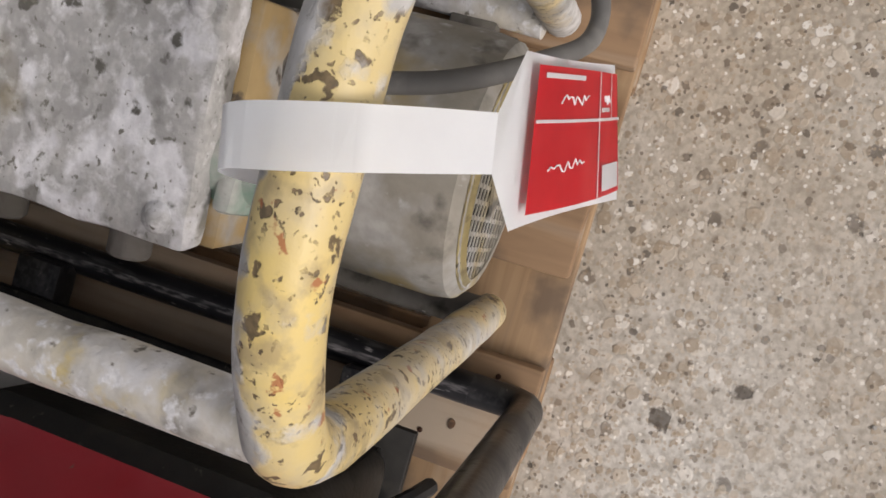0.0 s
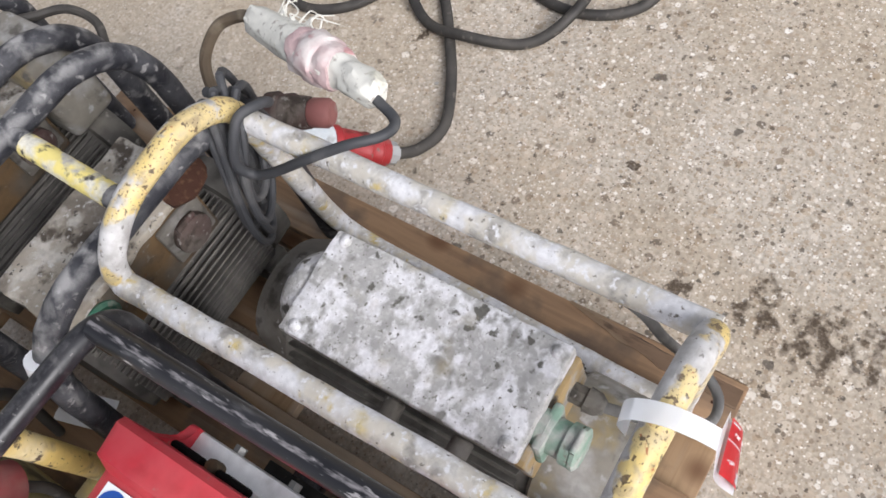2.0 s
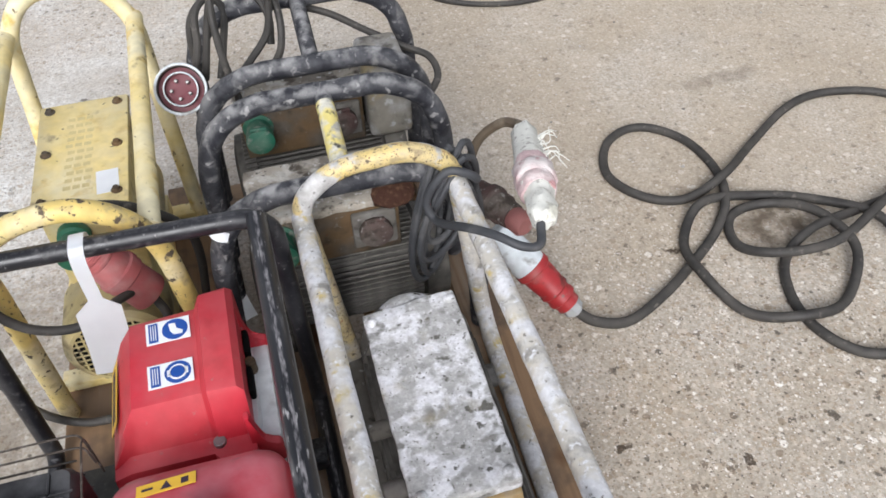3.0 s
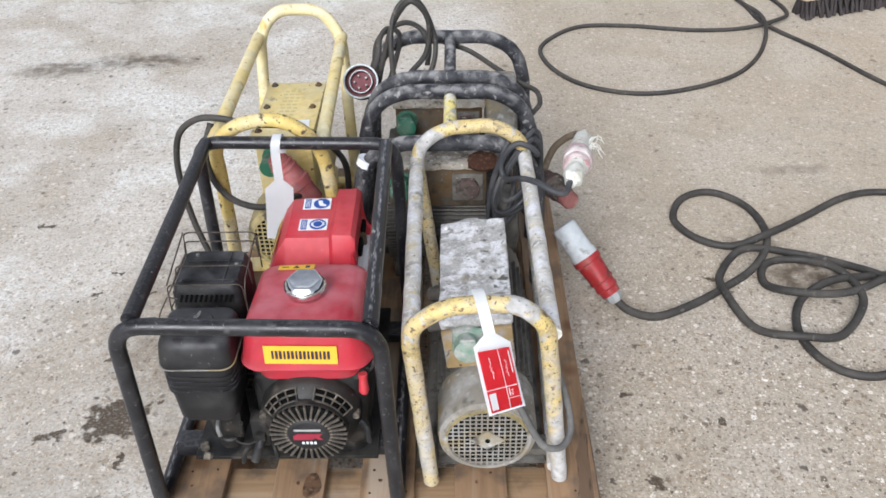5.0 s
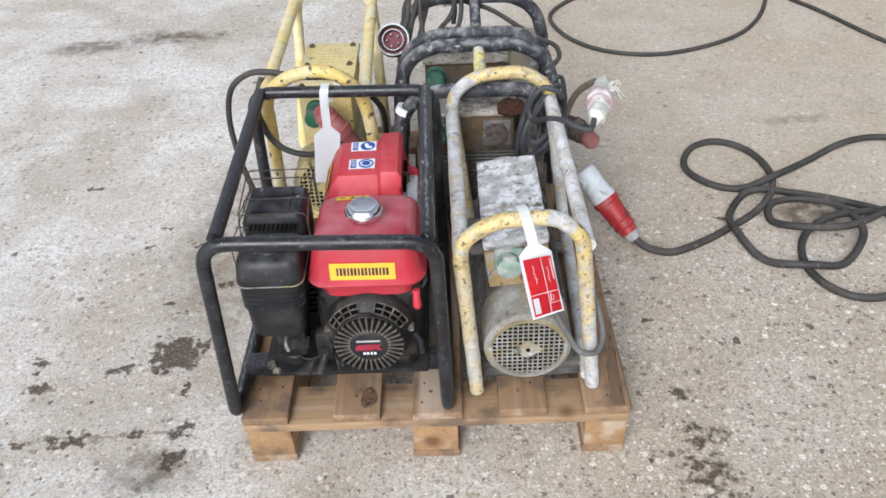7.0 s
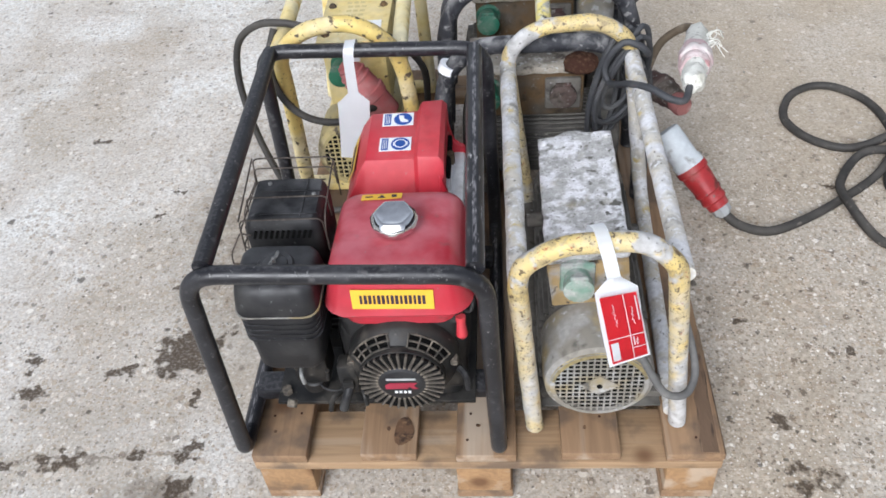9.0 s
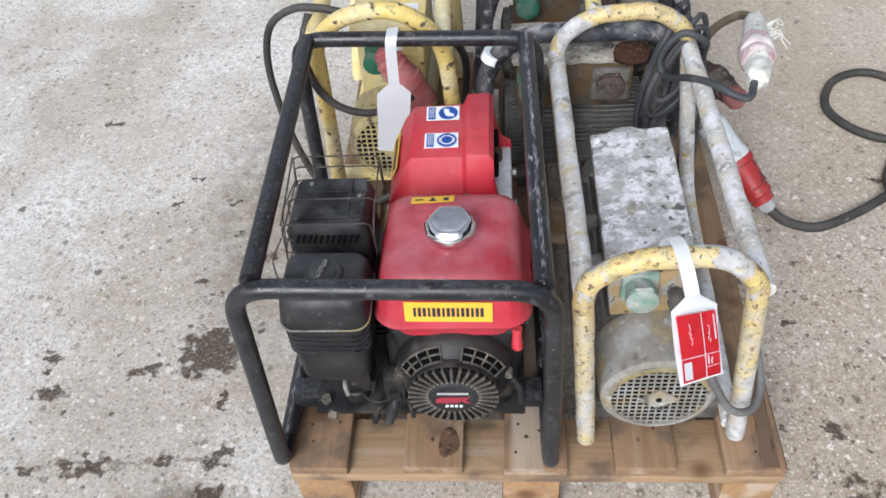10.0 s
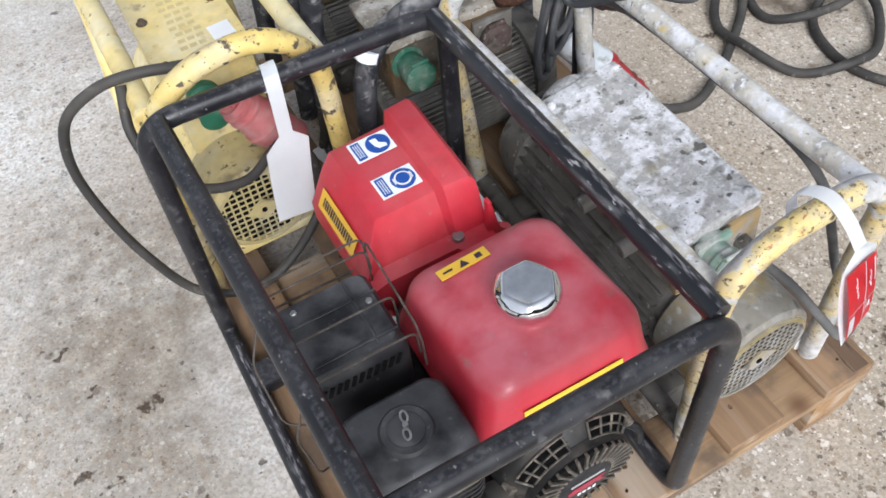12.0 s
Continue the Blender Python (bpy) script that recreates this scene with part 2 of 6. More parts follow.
M_REDSOCKET = mat("grimy_red_socket", (0.060, 0.030, 0.027), 0.85, 0, [((0.125, 0.105, 0.090), 18, 0.44, 0.60, 10, 0.95), ((0.045, 0.034, 0.026), 40, 0.52, 0.64, 8, 0.95), ((0.24, 0.225, 0.205), 110, 0.62, 0.70, 8, 0.95)], bump=0.8, bump_scale=120, bump_dist=0.002)
M_RUST = mat("rusty_knob", (0.045, 0.020, 0.013), 0.9, 0, [((0.095, 0.052, 0.030), 110, 0.5, 0.62, 6, 0.95)], bump=0.9, bump_scale=90, bump_dist=0.003)
M_REDPLUG = mat("red_plug_plastic", (0.36, 0.022, 0.025), 0.48, 0, [((0.17, 0.035, 0.03), 30, 0.54, 0.66, 7, 0.8), ((0.42, 0.12, 0.11), 16, 0.54, 0.68, 7, 0.7), ((0.22, 0.17, 0.15), 80, 0.64, 0.70, 7, 0.85)], bump=0.2)
M_DULLRED = mat("dusty_red_plug", (0.38, 0.10, 0.10), 0.6, 0, [((0.42, 0.22, 0.21), 16, 0.5, 0.68, 5, 0.85)], bump=0.2)
M_DARKRED = mat("dark_red_socket_face", (0.13, 0.010, 0.020), 0.5, 0, bump=0.1)
M_PLUGWHITE = mat("white_plug_collar", (0.62, 0.66, 0.68), 0.5, 0, [((0.36, 0.36, 0.35), 30, 0.57, 0.7, 5, 0.8)])
M_TAPE = mat("plaster_caked_white_tape", (0.66, 0.655, 0.60), 0.85, 0, [((0.55, 0.54, 0.46), 22, 0.54, 0.66, 6, 0.9), ((0.40, 0.38, 0.34), 110, 0.60, 0.68, 6, 0.9), ((0.50, 0.47, 0.40), 60, 0.64, 0.70, 5, 0.9)], bump=0.4, bump_scale=90, bump_dist=0.003)
M_CABLE = mat("dusty_black_rubber_cable", (0.026, 0.024, 0.022), 0.62, 0, [((0.066, 0.060, 0.053), 9, 0.45, 0.68, 8, 0.85), ((0.16, 0.145, 0.125), 60, 0.62, 0.74, 8, 0.9)], bump=0.2, dust=((0.105, 0.096, 0.084), 0.5))
M_CABLEGREY = mat("grey_rubber_cable", (0.042, 0.044, 0.049), 0.6, 0, [((0.095, 0.095, 0.096), 20, 0.5, 0.68, 6, 0.85)], bump=0.15)
M_CABLEDUST = mat("dusty_grey_cable", (0.105, 0.103, 0.10), 0.7, 0, [((0.20, 0.195, 0.185), 20, 0.48, 0.64, 7, 0.9)], bump=0.15)
M_CABLEBROWN = mat("brown_muddy_cable", (0.12, 0.09, 0.06), 0.75, 0, [((0.28, 0.23, 0.17), 20, 0.5, 0.65, 5, 0.9)], bump=0.3)
M_GLAND = mat("grey_cable_gland", (0.36, 0.37, 0.37), 0.55, 0, bump=0.1)
M_BRISTLE = mat("dark_bristles", (0.035, 0.028, 0.028), 0.8, 0, bump=0.2)
M_BROOMWOOD = mat("bare_broom_wood", (0.48, 0.40, 0.30), 0.7, 0, bump=0.2)
M_WALL = mat("weathered_plaster_wall", (0.34, 0.30, 0.24), 0.9, 0, [((0.22, 0.20, 0.16), 4, 0.45, 0.65, 6, 0.95)], grain_scale=20, bump=0.5, bump_scale=40, bump_dist=0.01)
M_DIRT = mat("dark_damp_dirt", (0.06, 0.05, 0.04), 0.9, 0, bump=0.8, bump_scale=60, bump_dist=0.01)
M_WEED = mat("dry_weeds", (0.16, 0.13, 0.06), 0.8, 0, bump=0)
M_CRUMB = mat("stone_crumbs", (0.20, 0.18, 0.16), 0.9, 0, [((0.50, 0.48, 0.45), 3, 0.5, 0.55, 2, 0.9)], bump=0.3)

for m, level in ((M_FRAME, 0.45), (M_FRAME_RAIL, 0.55), (M_FRAME_WORN, 0.3), (M_BLACK, 0.3), (M_RUST, 0.2), (M_PANEL, 0.25), (M_FLATBLACK, 0.05), (M_ENGINE, 0.35)):
    m.node_tree.nodes["Principled BSDF"].inputs["Specular IOR Level"].default_value = level



def chipped_paint(name, patch, spread, back, foot=0.0, film=0.45, soft=0.04):
    """Yellow enamel chipped down to brown and orange primer, with a cement skin round x = patch, on the side turned to +y (back: how much), splashed up from the foot, under a thin grey film."""
    m = bpy.data.materials.new(name)
    m.use_nodes = True
    n, l = m.node_tree.nodes, m.node_tree.links
    p = n["Principled BSDF"]
    co = n.new("ShaderNodeTexCoord").outputs["Object"]

    def tex(scale, detail=6.0, shift=0.0):
        t = n.new("ShaderNodeTexNoise")
        t.inputs["Scale"].default_value, t.inputs["Detail"].default_value = scale, detail
        a = n.new("ShaderNodeVectorMath")
        a.inputs[1].default_value = (shift, -shift, shift * 0.6)
        l.new(co, a.inputs[0])
        l.new(a.outputs[0], t.inputs["Vector"])
        return t.outputs[0]

    def rng(v, lo, hi, a=0.0, b=1.0):
        r = n.new("ShaderNodeMapRange")
        r.inputs[1].default_value, r.inputs[2].default_value, r.inputs[3].default_value, r.inputs[4].default_value = lo, hi, a, b
        l.new(v, r.inputs[0])
        return r.outputs[0]

    def mth(op, a, b):
        x = n.new("ShaderNodeMath")
        x.operation = op
        for k, v in enumerate((a, b)):
            if isinstance(v, (int, float)):
                x.inputs[k].default_value = v
            else:
                l.new(v, x.inputs[k])
        return x.outputs[0]

    def mx(f, a, b):
        x = n.new("ShaderNodeMix")
        x.data_type = "RGBA"
        l.new(f, x.inputs[0])
        for sock, v in ((x.inputs[6], a), (x.inputs[7], b)):
            if isinstance(v, tuple):
                sock.default_value = (*v, 1)
            else:
                l.new(v, sock)
        return x.outputs[2]

    c = mx(rng(tex(30), 0.35, 0.65), (0.67, 0.50, 0.15), (0.59, 0.46, 0.20))
    c = mx(rng(tex(14, 8, 3.0), 0.50, 0.68, 0, 0.7), c, (0.58, 0.50, 0.31))
    c = mx(rng(tex(70, 9, 8.0), 0.54, 0.70, 0, 0.75), c, (0.40, 0.33, 0.20))
    c = mx(rng(tex(22, 9, 17.0), 0.40, 0.62, film * 0.35, film), c, (0.54, 0.47, 0.33))
    c = mx(rng(tex(45, 9, 21.0), 0.56, 0.64, 0, 0.6), c, (0.26, 0.20, 0.12))
    chip = rng(tex(120, 5, 1.0), 0.605, 0.635)
    chip = mth("MAXIMUM", chip, mth("MULTIPLY", rng(tex(330, 4, 5.0), 0.60, 0.64), rng(tex(25, 3, 9.0), 0.42, 0.52)))
    c = mx(mth("MULTIPLY", chip, 0.88), c, mx(rng(tex(260, 4, 2.0), 0.4, 0.6), (0.045, 0.028, 0.019), (0.13, 0.085, 0.05)))
    c = mx(rng(tex(110, 4, 14.0), 0.665, 0.70, 0, 0.85), c, (0.33, 0.10, 0.035))
    pos, nor = n.new("ShaderNodeSeparateXYZ"), n.new("ShaderNodeSeparateXYZ")
    l.new(co, pos.inputs[0])
    l.new(n.new("ShaderNodeNewGeometry").outputs["Normal"], nor.inputs[0])
    near = rng(mth("ABSOLUTE", mth("SUBTRACT", pos.outputs[0], patch), 0.0), 0.0, spread, 0.24, 0.0)
    coat = mth("ADD", mth("ADD", tex(34, 10, 6.0), near), mth("MULTIPLY", rng(nor.outputs[1], 0.1, 1.0), back))
    if foot:
        coat = mth("ADD", coat, rng(pos.outputs[2], 0.0, 0.22, foot, 0.0))
    f = rng(coat, 0.625 - soft, 0.625 + soft)
    skin = mx(rng(tex(60, 8, 4.0), 0.38, 0.66), (0.56, 0.555, 0.55), (0.36, 0.35, 0.335))
    skin = mx(rng(tex(120, 5, 11.0), 0.64, 0.68, 0, 0.8), skin, (0.17, 0.16, 0.15))
    l.new(mx(f, c, skin), p.inputs["Base Color"])
    l.new(rng(f, 0, 1, 0.45, 0.9), p.inputs["Roughness"])
    b = n.new("ShaderNodeBump")
    b.inputs["Strength"].default_value, b.inputs["Distance"].default_value = 0.6, 0.0015
    l.new(mth("ADD", mth("SUBTRACT", mth("MULTIPLY", tex(130, 5, 7.0), 0.6), mth("MULTIPLY", chip, 0.6)), mth("MULTIPLY", f, 0.8)), b.inputs["Height"])
    l.new(b.outputs[0], p.inputs["Normal"])
    return m


M_HOOP = chipped_paint("chipped_yellow_paint", 0.050, 0.045, 0.26)
M_HOOP_REAR = chipped_paint("cement_splashed_yellow_paint", -0.105, 0.075, 0.10)
M_LEG = chipped_paint("yellow_leg_with_cement", 0.14, 0.03, 0.20, 0.15, 0.80, 0.13)


def wood(name, base, dark, along):
    """Planed pine with grain along one axis, knots and grey wear; each piece differs."""
    m = bpy.data.materials.new(name)
    m.use_nodes = True
    n, l = m.node_tree.nodes, m.node_tree.links
    p = n["Principled BSDF"]
    tc, inf = n.new("ShaderNodeTexCoord"), n.new("ShaderNodeObjectInfo")
    add = n.new("ShaderNodeVectorMath")
    sc = n.new("ShaderNodeVectorMath")
    sc.operation = "SCALE"
    comb = n.new("ShaderNodeCombineXYZ")
    for k in range(3):
        l.new(inf.outputs["Random"], comb.inputs[k])
    l.new(comb.outputs[0], sc.inputs[0])
    sc.inputs["Scale"].default_value = 31.0
    l.new(tc.outputs["Object"], add.inputs[0])
    l.new(sc.outputs[0], add.inputs[1])
    mp = n.new("ShaderNodeMapping")
    s = [1.0, 1.0, 1.0]
    s[along] = 0.06
    mp.inputs["Scale"].default_value = s
    l.new(add.outputs[0], mp.inputs[0])
    t = n.new("ShaderNodeTexNoise")
    t.inputs["Scale"].default_value, t.inputs["Detail"].default_value, t.inputs["Distortion"].default_value = 55, 8, 1.6
    l.new(mp.outputs[0], t.inputs["Vector"])
    t2 = n.new("ShaderNodeTexNoise")
    t2.inputs["Scale"].default_value, t2.inputs["Detail"].default_value = 11, 9
    l.new(add.outputs[0], t2.inputs["Vector"])
    t3 = n.new("ShaderNodeTexNoise")
    t3.inputs["Scale"].default_value, t3.inputs["Detail"].default_value = 14, 8
    l.new(mp.outputs[0], t3.inputs["Vector"])
    knot = n.new("ShaderNodeTexVoronoi")
    knot.inputs["Scale"].default_value = 7.5
    l.new(add.outputs[0], knot.inputs["Vector"])

    def rng(v, lo, hi, a=0.0, b=1.0):
        r = n.new("ShaderNodeMapRange")
        r.inputs[1].default_value, r.inputs[2].default_value, r.inputs[3].default_value, r.inputs[4].default_value = lo, hi, a, b
        l.new(v, r.inputs[0])
        return r.outputs[0]

    def mx(f, a, b):
        x = n.new("ShaderNodeMix")
        x.data_type = "RGBA"
        l.new(f, x.inputs[0])
        for sock, v in ((x.inputs[6], a), (x.inputs[7], b)):
            if isinstance(v, tuple):
                sock.default_value = (*v, 1)
            else:
                l.new(v, sock)
        return x.outputs[2]

    c = mx(rng(t.outputs[0], 0.38, 0.72, 0, 0.85), base, dark)
    c = mx(rng(inf.outputs["Random"], 0, 1, 0, 0.45), c, tuple(k * 0.72 for k in base))
    c = mx(rng(t2.outputs[0], 0.52, 0.63, 0, 0.8), c, (0.115, 0.080, 0.055))
    c = mx(rng(t3.outputs[0], 0.54, 0.64, 0, 0.6), c, (0.46, 0.385, 0.30))
    c = mx(rng(knot.outputs["Distance"], 0.07, 0.20, 0.9, 0), c, (0.12, 0.055, 0.022))
    l.new(c, p.inputs["Base Color"])
    p.inputs["Roughness"].default_value = 0.75
    b = n.new("ShaderNodeBump")
    b.inputs["Strength"].default_value, b.inputs["Distance"].default_value = 0.4, 0.001
    l.new(t.outputs[0], b.inputs["Height"])
    l.new(b.outputs[0], p.inputs["Normal"])
    return m


M_PLANK = wood("pallet_plank_pine", (0.285, 0.178, 0.098), (0.165, 0.096, 0.052), 1)
M_CROSS = wood("pallet_cross_board_pine", (0.37, 0.245, 0.138), (0.235, 0.148, 0.080), 0)
M_BLOCK = wood("pallet_block_pine", (0.36, 0.215, 0.102), (0.22, 0.125, 0.060), 1)
M_WANE = mat("dark_bark_edge", (0.15, 0.095, 0.058), 0.9, 0, [((0.27, 0.19, 0.12), 30, 0.46, 0.62, 9, 0.9), ((0.035, 0.022, 0.016), 60, 0.58, 0.68, 8, 0.95)], bump=0.9, bump_scale=70, bump_dist=0.004, stretch=(1, 0.25, 1))
M_KNOT = mat("pine_knot", (0.13, 0.070, 0.036), 0.8, 0, [((0.055, 0.03, 0.018), 50, 0.48, 0.60, 8, 0.9), ((0.22, 0.13, 0.07), 90, 0.53, 0.66, 6, 0.9)], bump=0.4)


def ground_material(name, tan, grey, stains, wet=0.0):
    """Worn exposed-aggregate concrete: pale and dark pebbles, smooth patches, pits and oil stains (x, y, radius x, radius y)."""
    m = bpy.data.materials.new(name)
    m.use_nodes = True
    n, l = m.node_tree.nodes, m.node_tree.links
    p = n["Principled BSDF"]
    co = n.new("ShaderNodeNewGeometry").outputs["Position"]

    def tex(scale, detail=5.0, shift=0.0, distort=0.0):
        t = n.new("ShaderNodeTexNoise")
        t.inputs["Scale"].default_value, t.inputs["Detail"].default_value, t.inputs["Distortion"].default_value = scale, detail, distort
        a = n.new("ShaderNodeVectorMath")
        a.inputs[1].default_value = (shift, shift * 1.3, 0)
        l.new(co, a.inputs[0])
        l.new(a.outputs[0], t.inputs["Vector"])
        return t

    def rng(v, lo, hi, a=0.0, b=1.0):
        r = n.new("ShaderNodeMapRange")
        r.inputs[1].default_value, r.inputs[2].default_value, r.inputs[3].default_value, r.inputs[4].default_value = lo, hi, a, b
        l.new(v, r.inputs[0])
        return r.outputs[0]

    def mth(op, a, b):
        x = n.new("ShaderNodeMath")
        x.operation = op
        for s, v in ((x.inputs[0], a), (x.inputs[1], b)):
            if isinstance(v, (int, float)):
                s.default_value = v
            else:
                l.new(v, s)
        return x.outputs[0]

    def mx(f, a, b):
        x = n.new("ShaderNodeMix")
        x.data_type = "RGBA"
        l.new(f, x.inputs[0])
        for sock, v in ((x.inputs[6], a), (x.inputs[7], b)):
            if isinstance(v, tuple):
                sock.default_value = (*v, 1)
            else:
                l.new(v, sock)
        return x.outputs[2]

    sep = n.new("ShaderNodeSeparateXYZ")
    l.new(co, sep.inputs[0])
    # the slab is browner on the plug's side, greyer on the other
    side = rng(mth("ADD", sep.outputs[0], mth("MULTIPLY", tex(1.6, 4, 2.0).outputs[0], 1.2)), 0.35, 1.5)
    c = mx(side, grey, tan)
    patch = rng(tex(2.6, 9, 7.0, 0.3).outputs[0], 0.44, 0.60)
    less = rng(side, 0.0, 1.0, 1.0, 0.22)
    c = mx(mth("MULTIPLY", patch, less), c, tuple(min(0.78, k * 1.30) for k in grey))
    c = mx(mth("MULTIPLY", rng(tex(7.5, 8, 21.0, 0.2).outputs[0], 0.54, 0.66, 0, 0.6), less), c, (0.74, 0.72, 0.69))
    c = mx(mth("MULTIPLY", rng(tex(2.1, 7, 31.0, 0.5).outputs[0], 0.50, 0.62, 0, 0.6), rng(side, 0.0, 1.0, 1.0, 0.3)), c, tuple(k * 0.84 for k in tan))
    c = mx(rng(tex(5.5, 6, 3.0, 0.5).outputs[0], 0.50, 0.75, 0, 0.5), c, tuple(k * 0.70 for k in tan))
    c = mx(mth("MULTIPLY", rng(tex(130, 6, 1.0).outputs[0], 0.42, 0.66, 0, 0.6), rng(side, 0, 1, 0.7, 1.0)), c, tuple(k * 0.50 for k in tan))
    c = mx(mth("MULTIPLY", rng(tex(46, 6, 13.0).outputs[0], 0.46, 0.68, 0, 0.45), rng(side, 0, 1, 0.7, 1.0)), c, tuple(k * 0.6 for k in tan))
    smooth = rng(tex(1.3, 4, 11.0, 0.4).outputs[0], 0.54, 0.66)
    trowelled = rng(mth("ADD", sep.outputs[1], mth("MULTIPLY", tex(1.9, 5, 17.0, 0.3).outputs[0], 0.9)), 0.95, 1.55, 0, 0.8)
    trowelled = mth("MULTIPLY", trowelled, rng(side, 0.3, 1.0, 0.25, 1.0))
    smooth = mth("MAXIMUM", smooth, trowelled)
    c = mx(mth("MULTIPLY", trowelled, rng(tex(9, 7, 19.0).outputs[0], 0.35, 0.65, 0.1, 0.5)), c, tuple(k * 1.05 for k in tan))
    # pebbles of three sizes, each cell its own shade
    heights = []
    for scale, size, share, seed in ((52, 0.50, 0.45, 0.0), (105, 0.52, 0.55, 4.0), (230, 0.52, 0.6, 8.0)):
        v = n.new("ShaderNodeTexVoronoi")
        v.inputs["Scale"].default_value = scale
        a = n.new("ShaderNodeVectorMath")
        a.inputs[1].default_value = (seed, seed, 0)
        w = n.new("ShaderNodeVectorMath")
        w.operation = "SCALE"
        w.inputs["Scale"].default_value = 0.55 / scale
        l.new(tex(scale * 1.9, 3, seed).outputs["Color"], w.inputs[0])
        a2 = n.new("ShaderNodeVectorMath")
        l.new(co, a.inputs[0])
        l.new(a.outputs[0], a2.inputs[0])
        l.new(w.outputs[0], a2.inputs[1])
        l.new(a2.outputs[0], v.inputs["Vector"])
        cell = n.new("ShaderNodeSeparateColor")
        l.new(v.outputs["Color"], cell.inputs[0])
        there = mth("MULTIPLY", rng(v.outputs["Distance"], size * 0.92, size * 0.70), mth("LESS_THAN", cell.outputs[0], share))
        there = mth("MULTIPLY", there, mth("SUBTRACT", 1.0, mth("MULTIPLY", smooth, 0.7)))
        there = mth("MULTIPLY", there, rng(side, 0.0, 1.0, 0.66, 0.90))
        ramp = n.new("ShaderNodeValToRGB")
        els = ramp.color_ramp.elements
        els[0].position, els[0].color = 0.0, (0.06, 0.05, 0.042, 1)
        els[1].position, els[1].color = 1.0, (0.90, 0.87, 0.81, 1)
        for pos, colr in ((0.08, (0.15, 0.115, 0.085, 1)), (0.20, (0.33, 0.255, 0.175, 1)), (0.55, (0.50, 0.42, 0.33, 1)), (0.80, (0.58, 0.51, 0.42, 1))):
            e = els.new(pos)
            e.color = colr
        l.new(cell.outputs[1], ramp.inputs[0])
        c = mx(mth("MULTIPLY", there, 0.84), c, ramp.outputs[0])
        heights.append(there)
    # pits of two sizes
    pit = None
    for scale, share in ((19, 0.30), (50, 0.30)):
        v = n.new("ShaderNodeTexVoronoi")
        v.inputs["Scale"].default_value = scale
        l.new(co, v.inputs["Vector"])
        cell = n.new("ShaderNodeSeparateColor")
        l.new(v.outputs["Color"], cell.inputs[0])
        wob = mth("MULTIPLY", tex(scale * 3.5, 5, 5.0).outputs[0], 0.62)
        size = mth("MULTIPLY", mth("POWER", cell.outputs[1], 3.0), 0.22)
        f = mth("MULTIPLY", rng(mth("SUBTRACT", mth("ADD", v.outputs["Distance"], wob), size), 0.36, 0.29), mth("LESS_THAN", cell.outputs[0], mth("MULTIPLY", rng(tex(1.7, 3, 9.0 + scale).outputs[0], 0.38, 0.62, 0.25, 1.3), share)))
        pit = f if pit is None else mth("MAXIMUM", pit, f)
    c = mx(mth("MULTIPLY", pit, mth("SUBTRACT", 0.8, mth("MULTIPLY", trowelled, 0.4))), c, (0.085, 0.072, 0.06))
    # oil and damp stains
    wv = n.new("ShaderNodeVectorMath")
    wv.operation = "SCALE"
    wv.inputs["Scale"].default_value = 0.10
    l.new(tex(16, 6, 2.5, 0.3).outputs["Color"], wv.inputs[0])
    off = n.new("ShaderNodeVectorMath")
    l.new(co, off.inputs[0])
    wv2 = n.new("ShaderNodeVectorMath")
    wv2.operation = "SCALE"
    wv2.inputs["Scale"].default_value = 0.05
    l.new(tex(60, 6, 8.5).outputs["Color"], wv2.inputs[0])
    wsum = n.new("ShaderNodeVectorMath")
    l.new(wv.outputs[0], wsum.inputs[0])
    l.new(wv2.outputs[0], wsum.inputs[1])
    l.new(wsum.outputs[0], off.inputs[1])
    total, damp = None, None
    for x, y, rx, ry, depth in stains:
        mp = n.new("ShaderNodeMapping")
        mp.vector_type = "TEXTURE"
        mp.inputs["Location"].default_value = (x + 0.075, y + 0.075, 0)
        mp.inputs["Scale"].default_value = (rx, ry, 1000)
        l.new(off.outputs[0], mp.inputs[0])
        ln = n.new("ShaderNodeVectorMath")
        ln.operation = "LENGTH"
        l.new(mp.outputs[0], ln.inputs[0])
        f = rng(ln.outputs["Value"], 1.3, 0.55, 0, depth)
        if rx >= 0.09:
            damp = f if damp is None else mth("MAXIMUM", damp, f)
        else:
            total = f if total is None else mth("MAXIMUM", total, f)
    if damp is not None:
        c = mx(mth("MULTIPLY", damp, rng(tex(22, 7, 16.0).outputs[0], 0.36, 0.58, 0.35, 1.0)), c, (0.115, 0.09, 0.065))
    if total is not None:
        blot = rng(mth("ADD", total, mth("MULTIPLY", mth("SUBTRACT", tex(48, 7, 6.0).outputs[0], 0.5), 2.2)), 0.38, 0.72, 0, 0.92)
        blot = mth("MULTIPLY", mth("MULTIPLY", blot, rng(total, 0.02, 0.2)), rng(tex(150, 4, 26.0).outputs[0], 0.34, 0.52, 0.72, 1.0))
        c = mx(blot, c, (0.062, 0.044, 0.029))
    if wet:
        c = mx(rng(tex(0.9, 5, 1.0, 0.6).outputs[0], 0.40, 0.62, 0.15, 1.0), c, (0.10, 0.105, 0.11))
    l.new(c, p.inputs["Base Color"])
    p.inputs["Roughness"].default_value = 0.9 - 0.35 * wet
    p.inputs["Specular IOR Level"].default_value = 0.22 + 0.5 * wet
    h = mth("ADD", mth("MULTIPLY", heights[0], 0.6), mth("MULTIPLY", heights[1], 0.4))
    h = mth("ADD", h, mth("MULTIPLY", tex(220, 4, 3.0).outputs[0], 0.7))
    h = mth("SUBTRACT", h, mth("MULTIPLY", pit, 1.5))
    b = n.new("ShaderNodeBump")
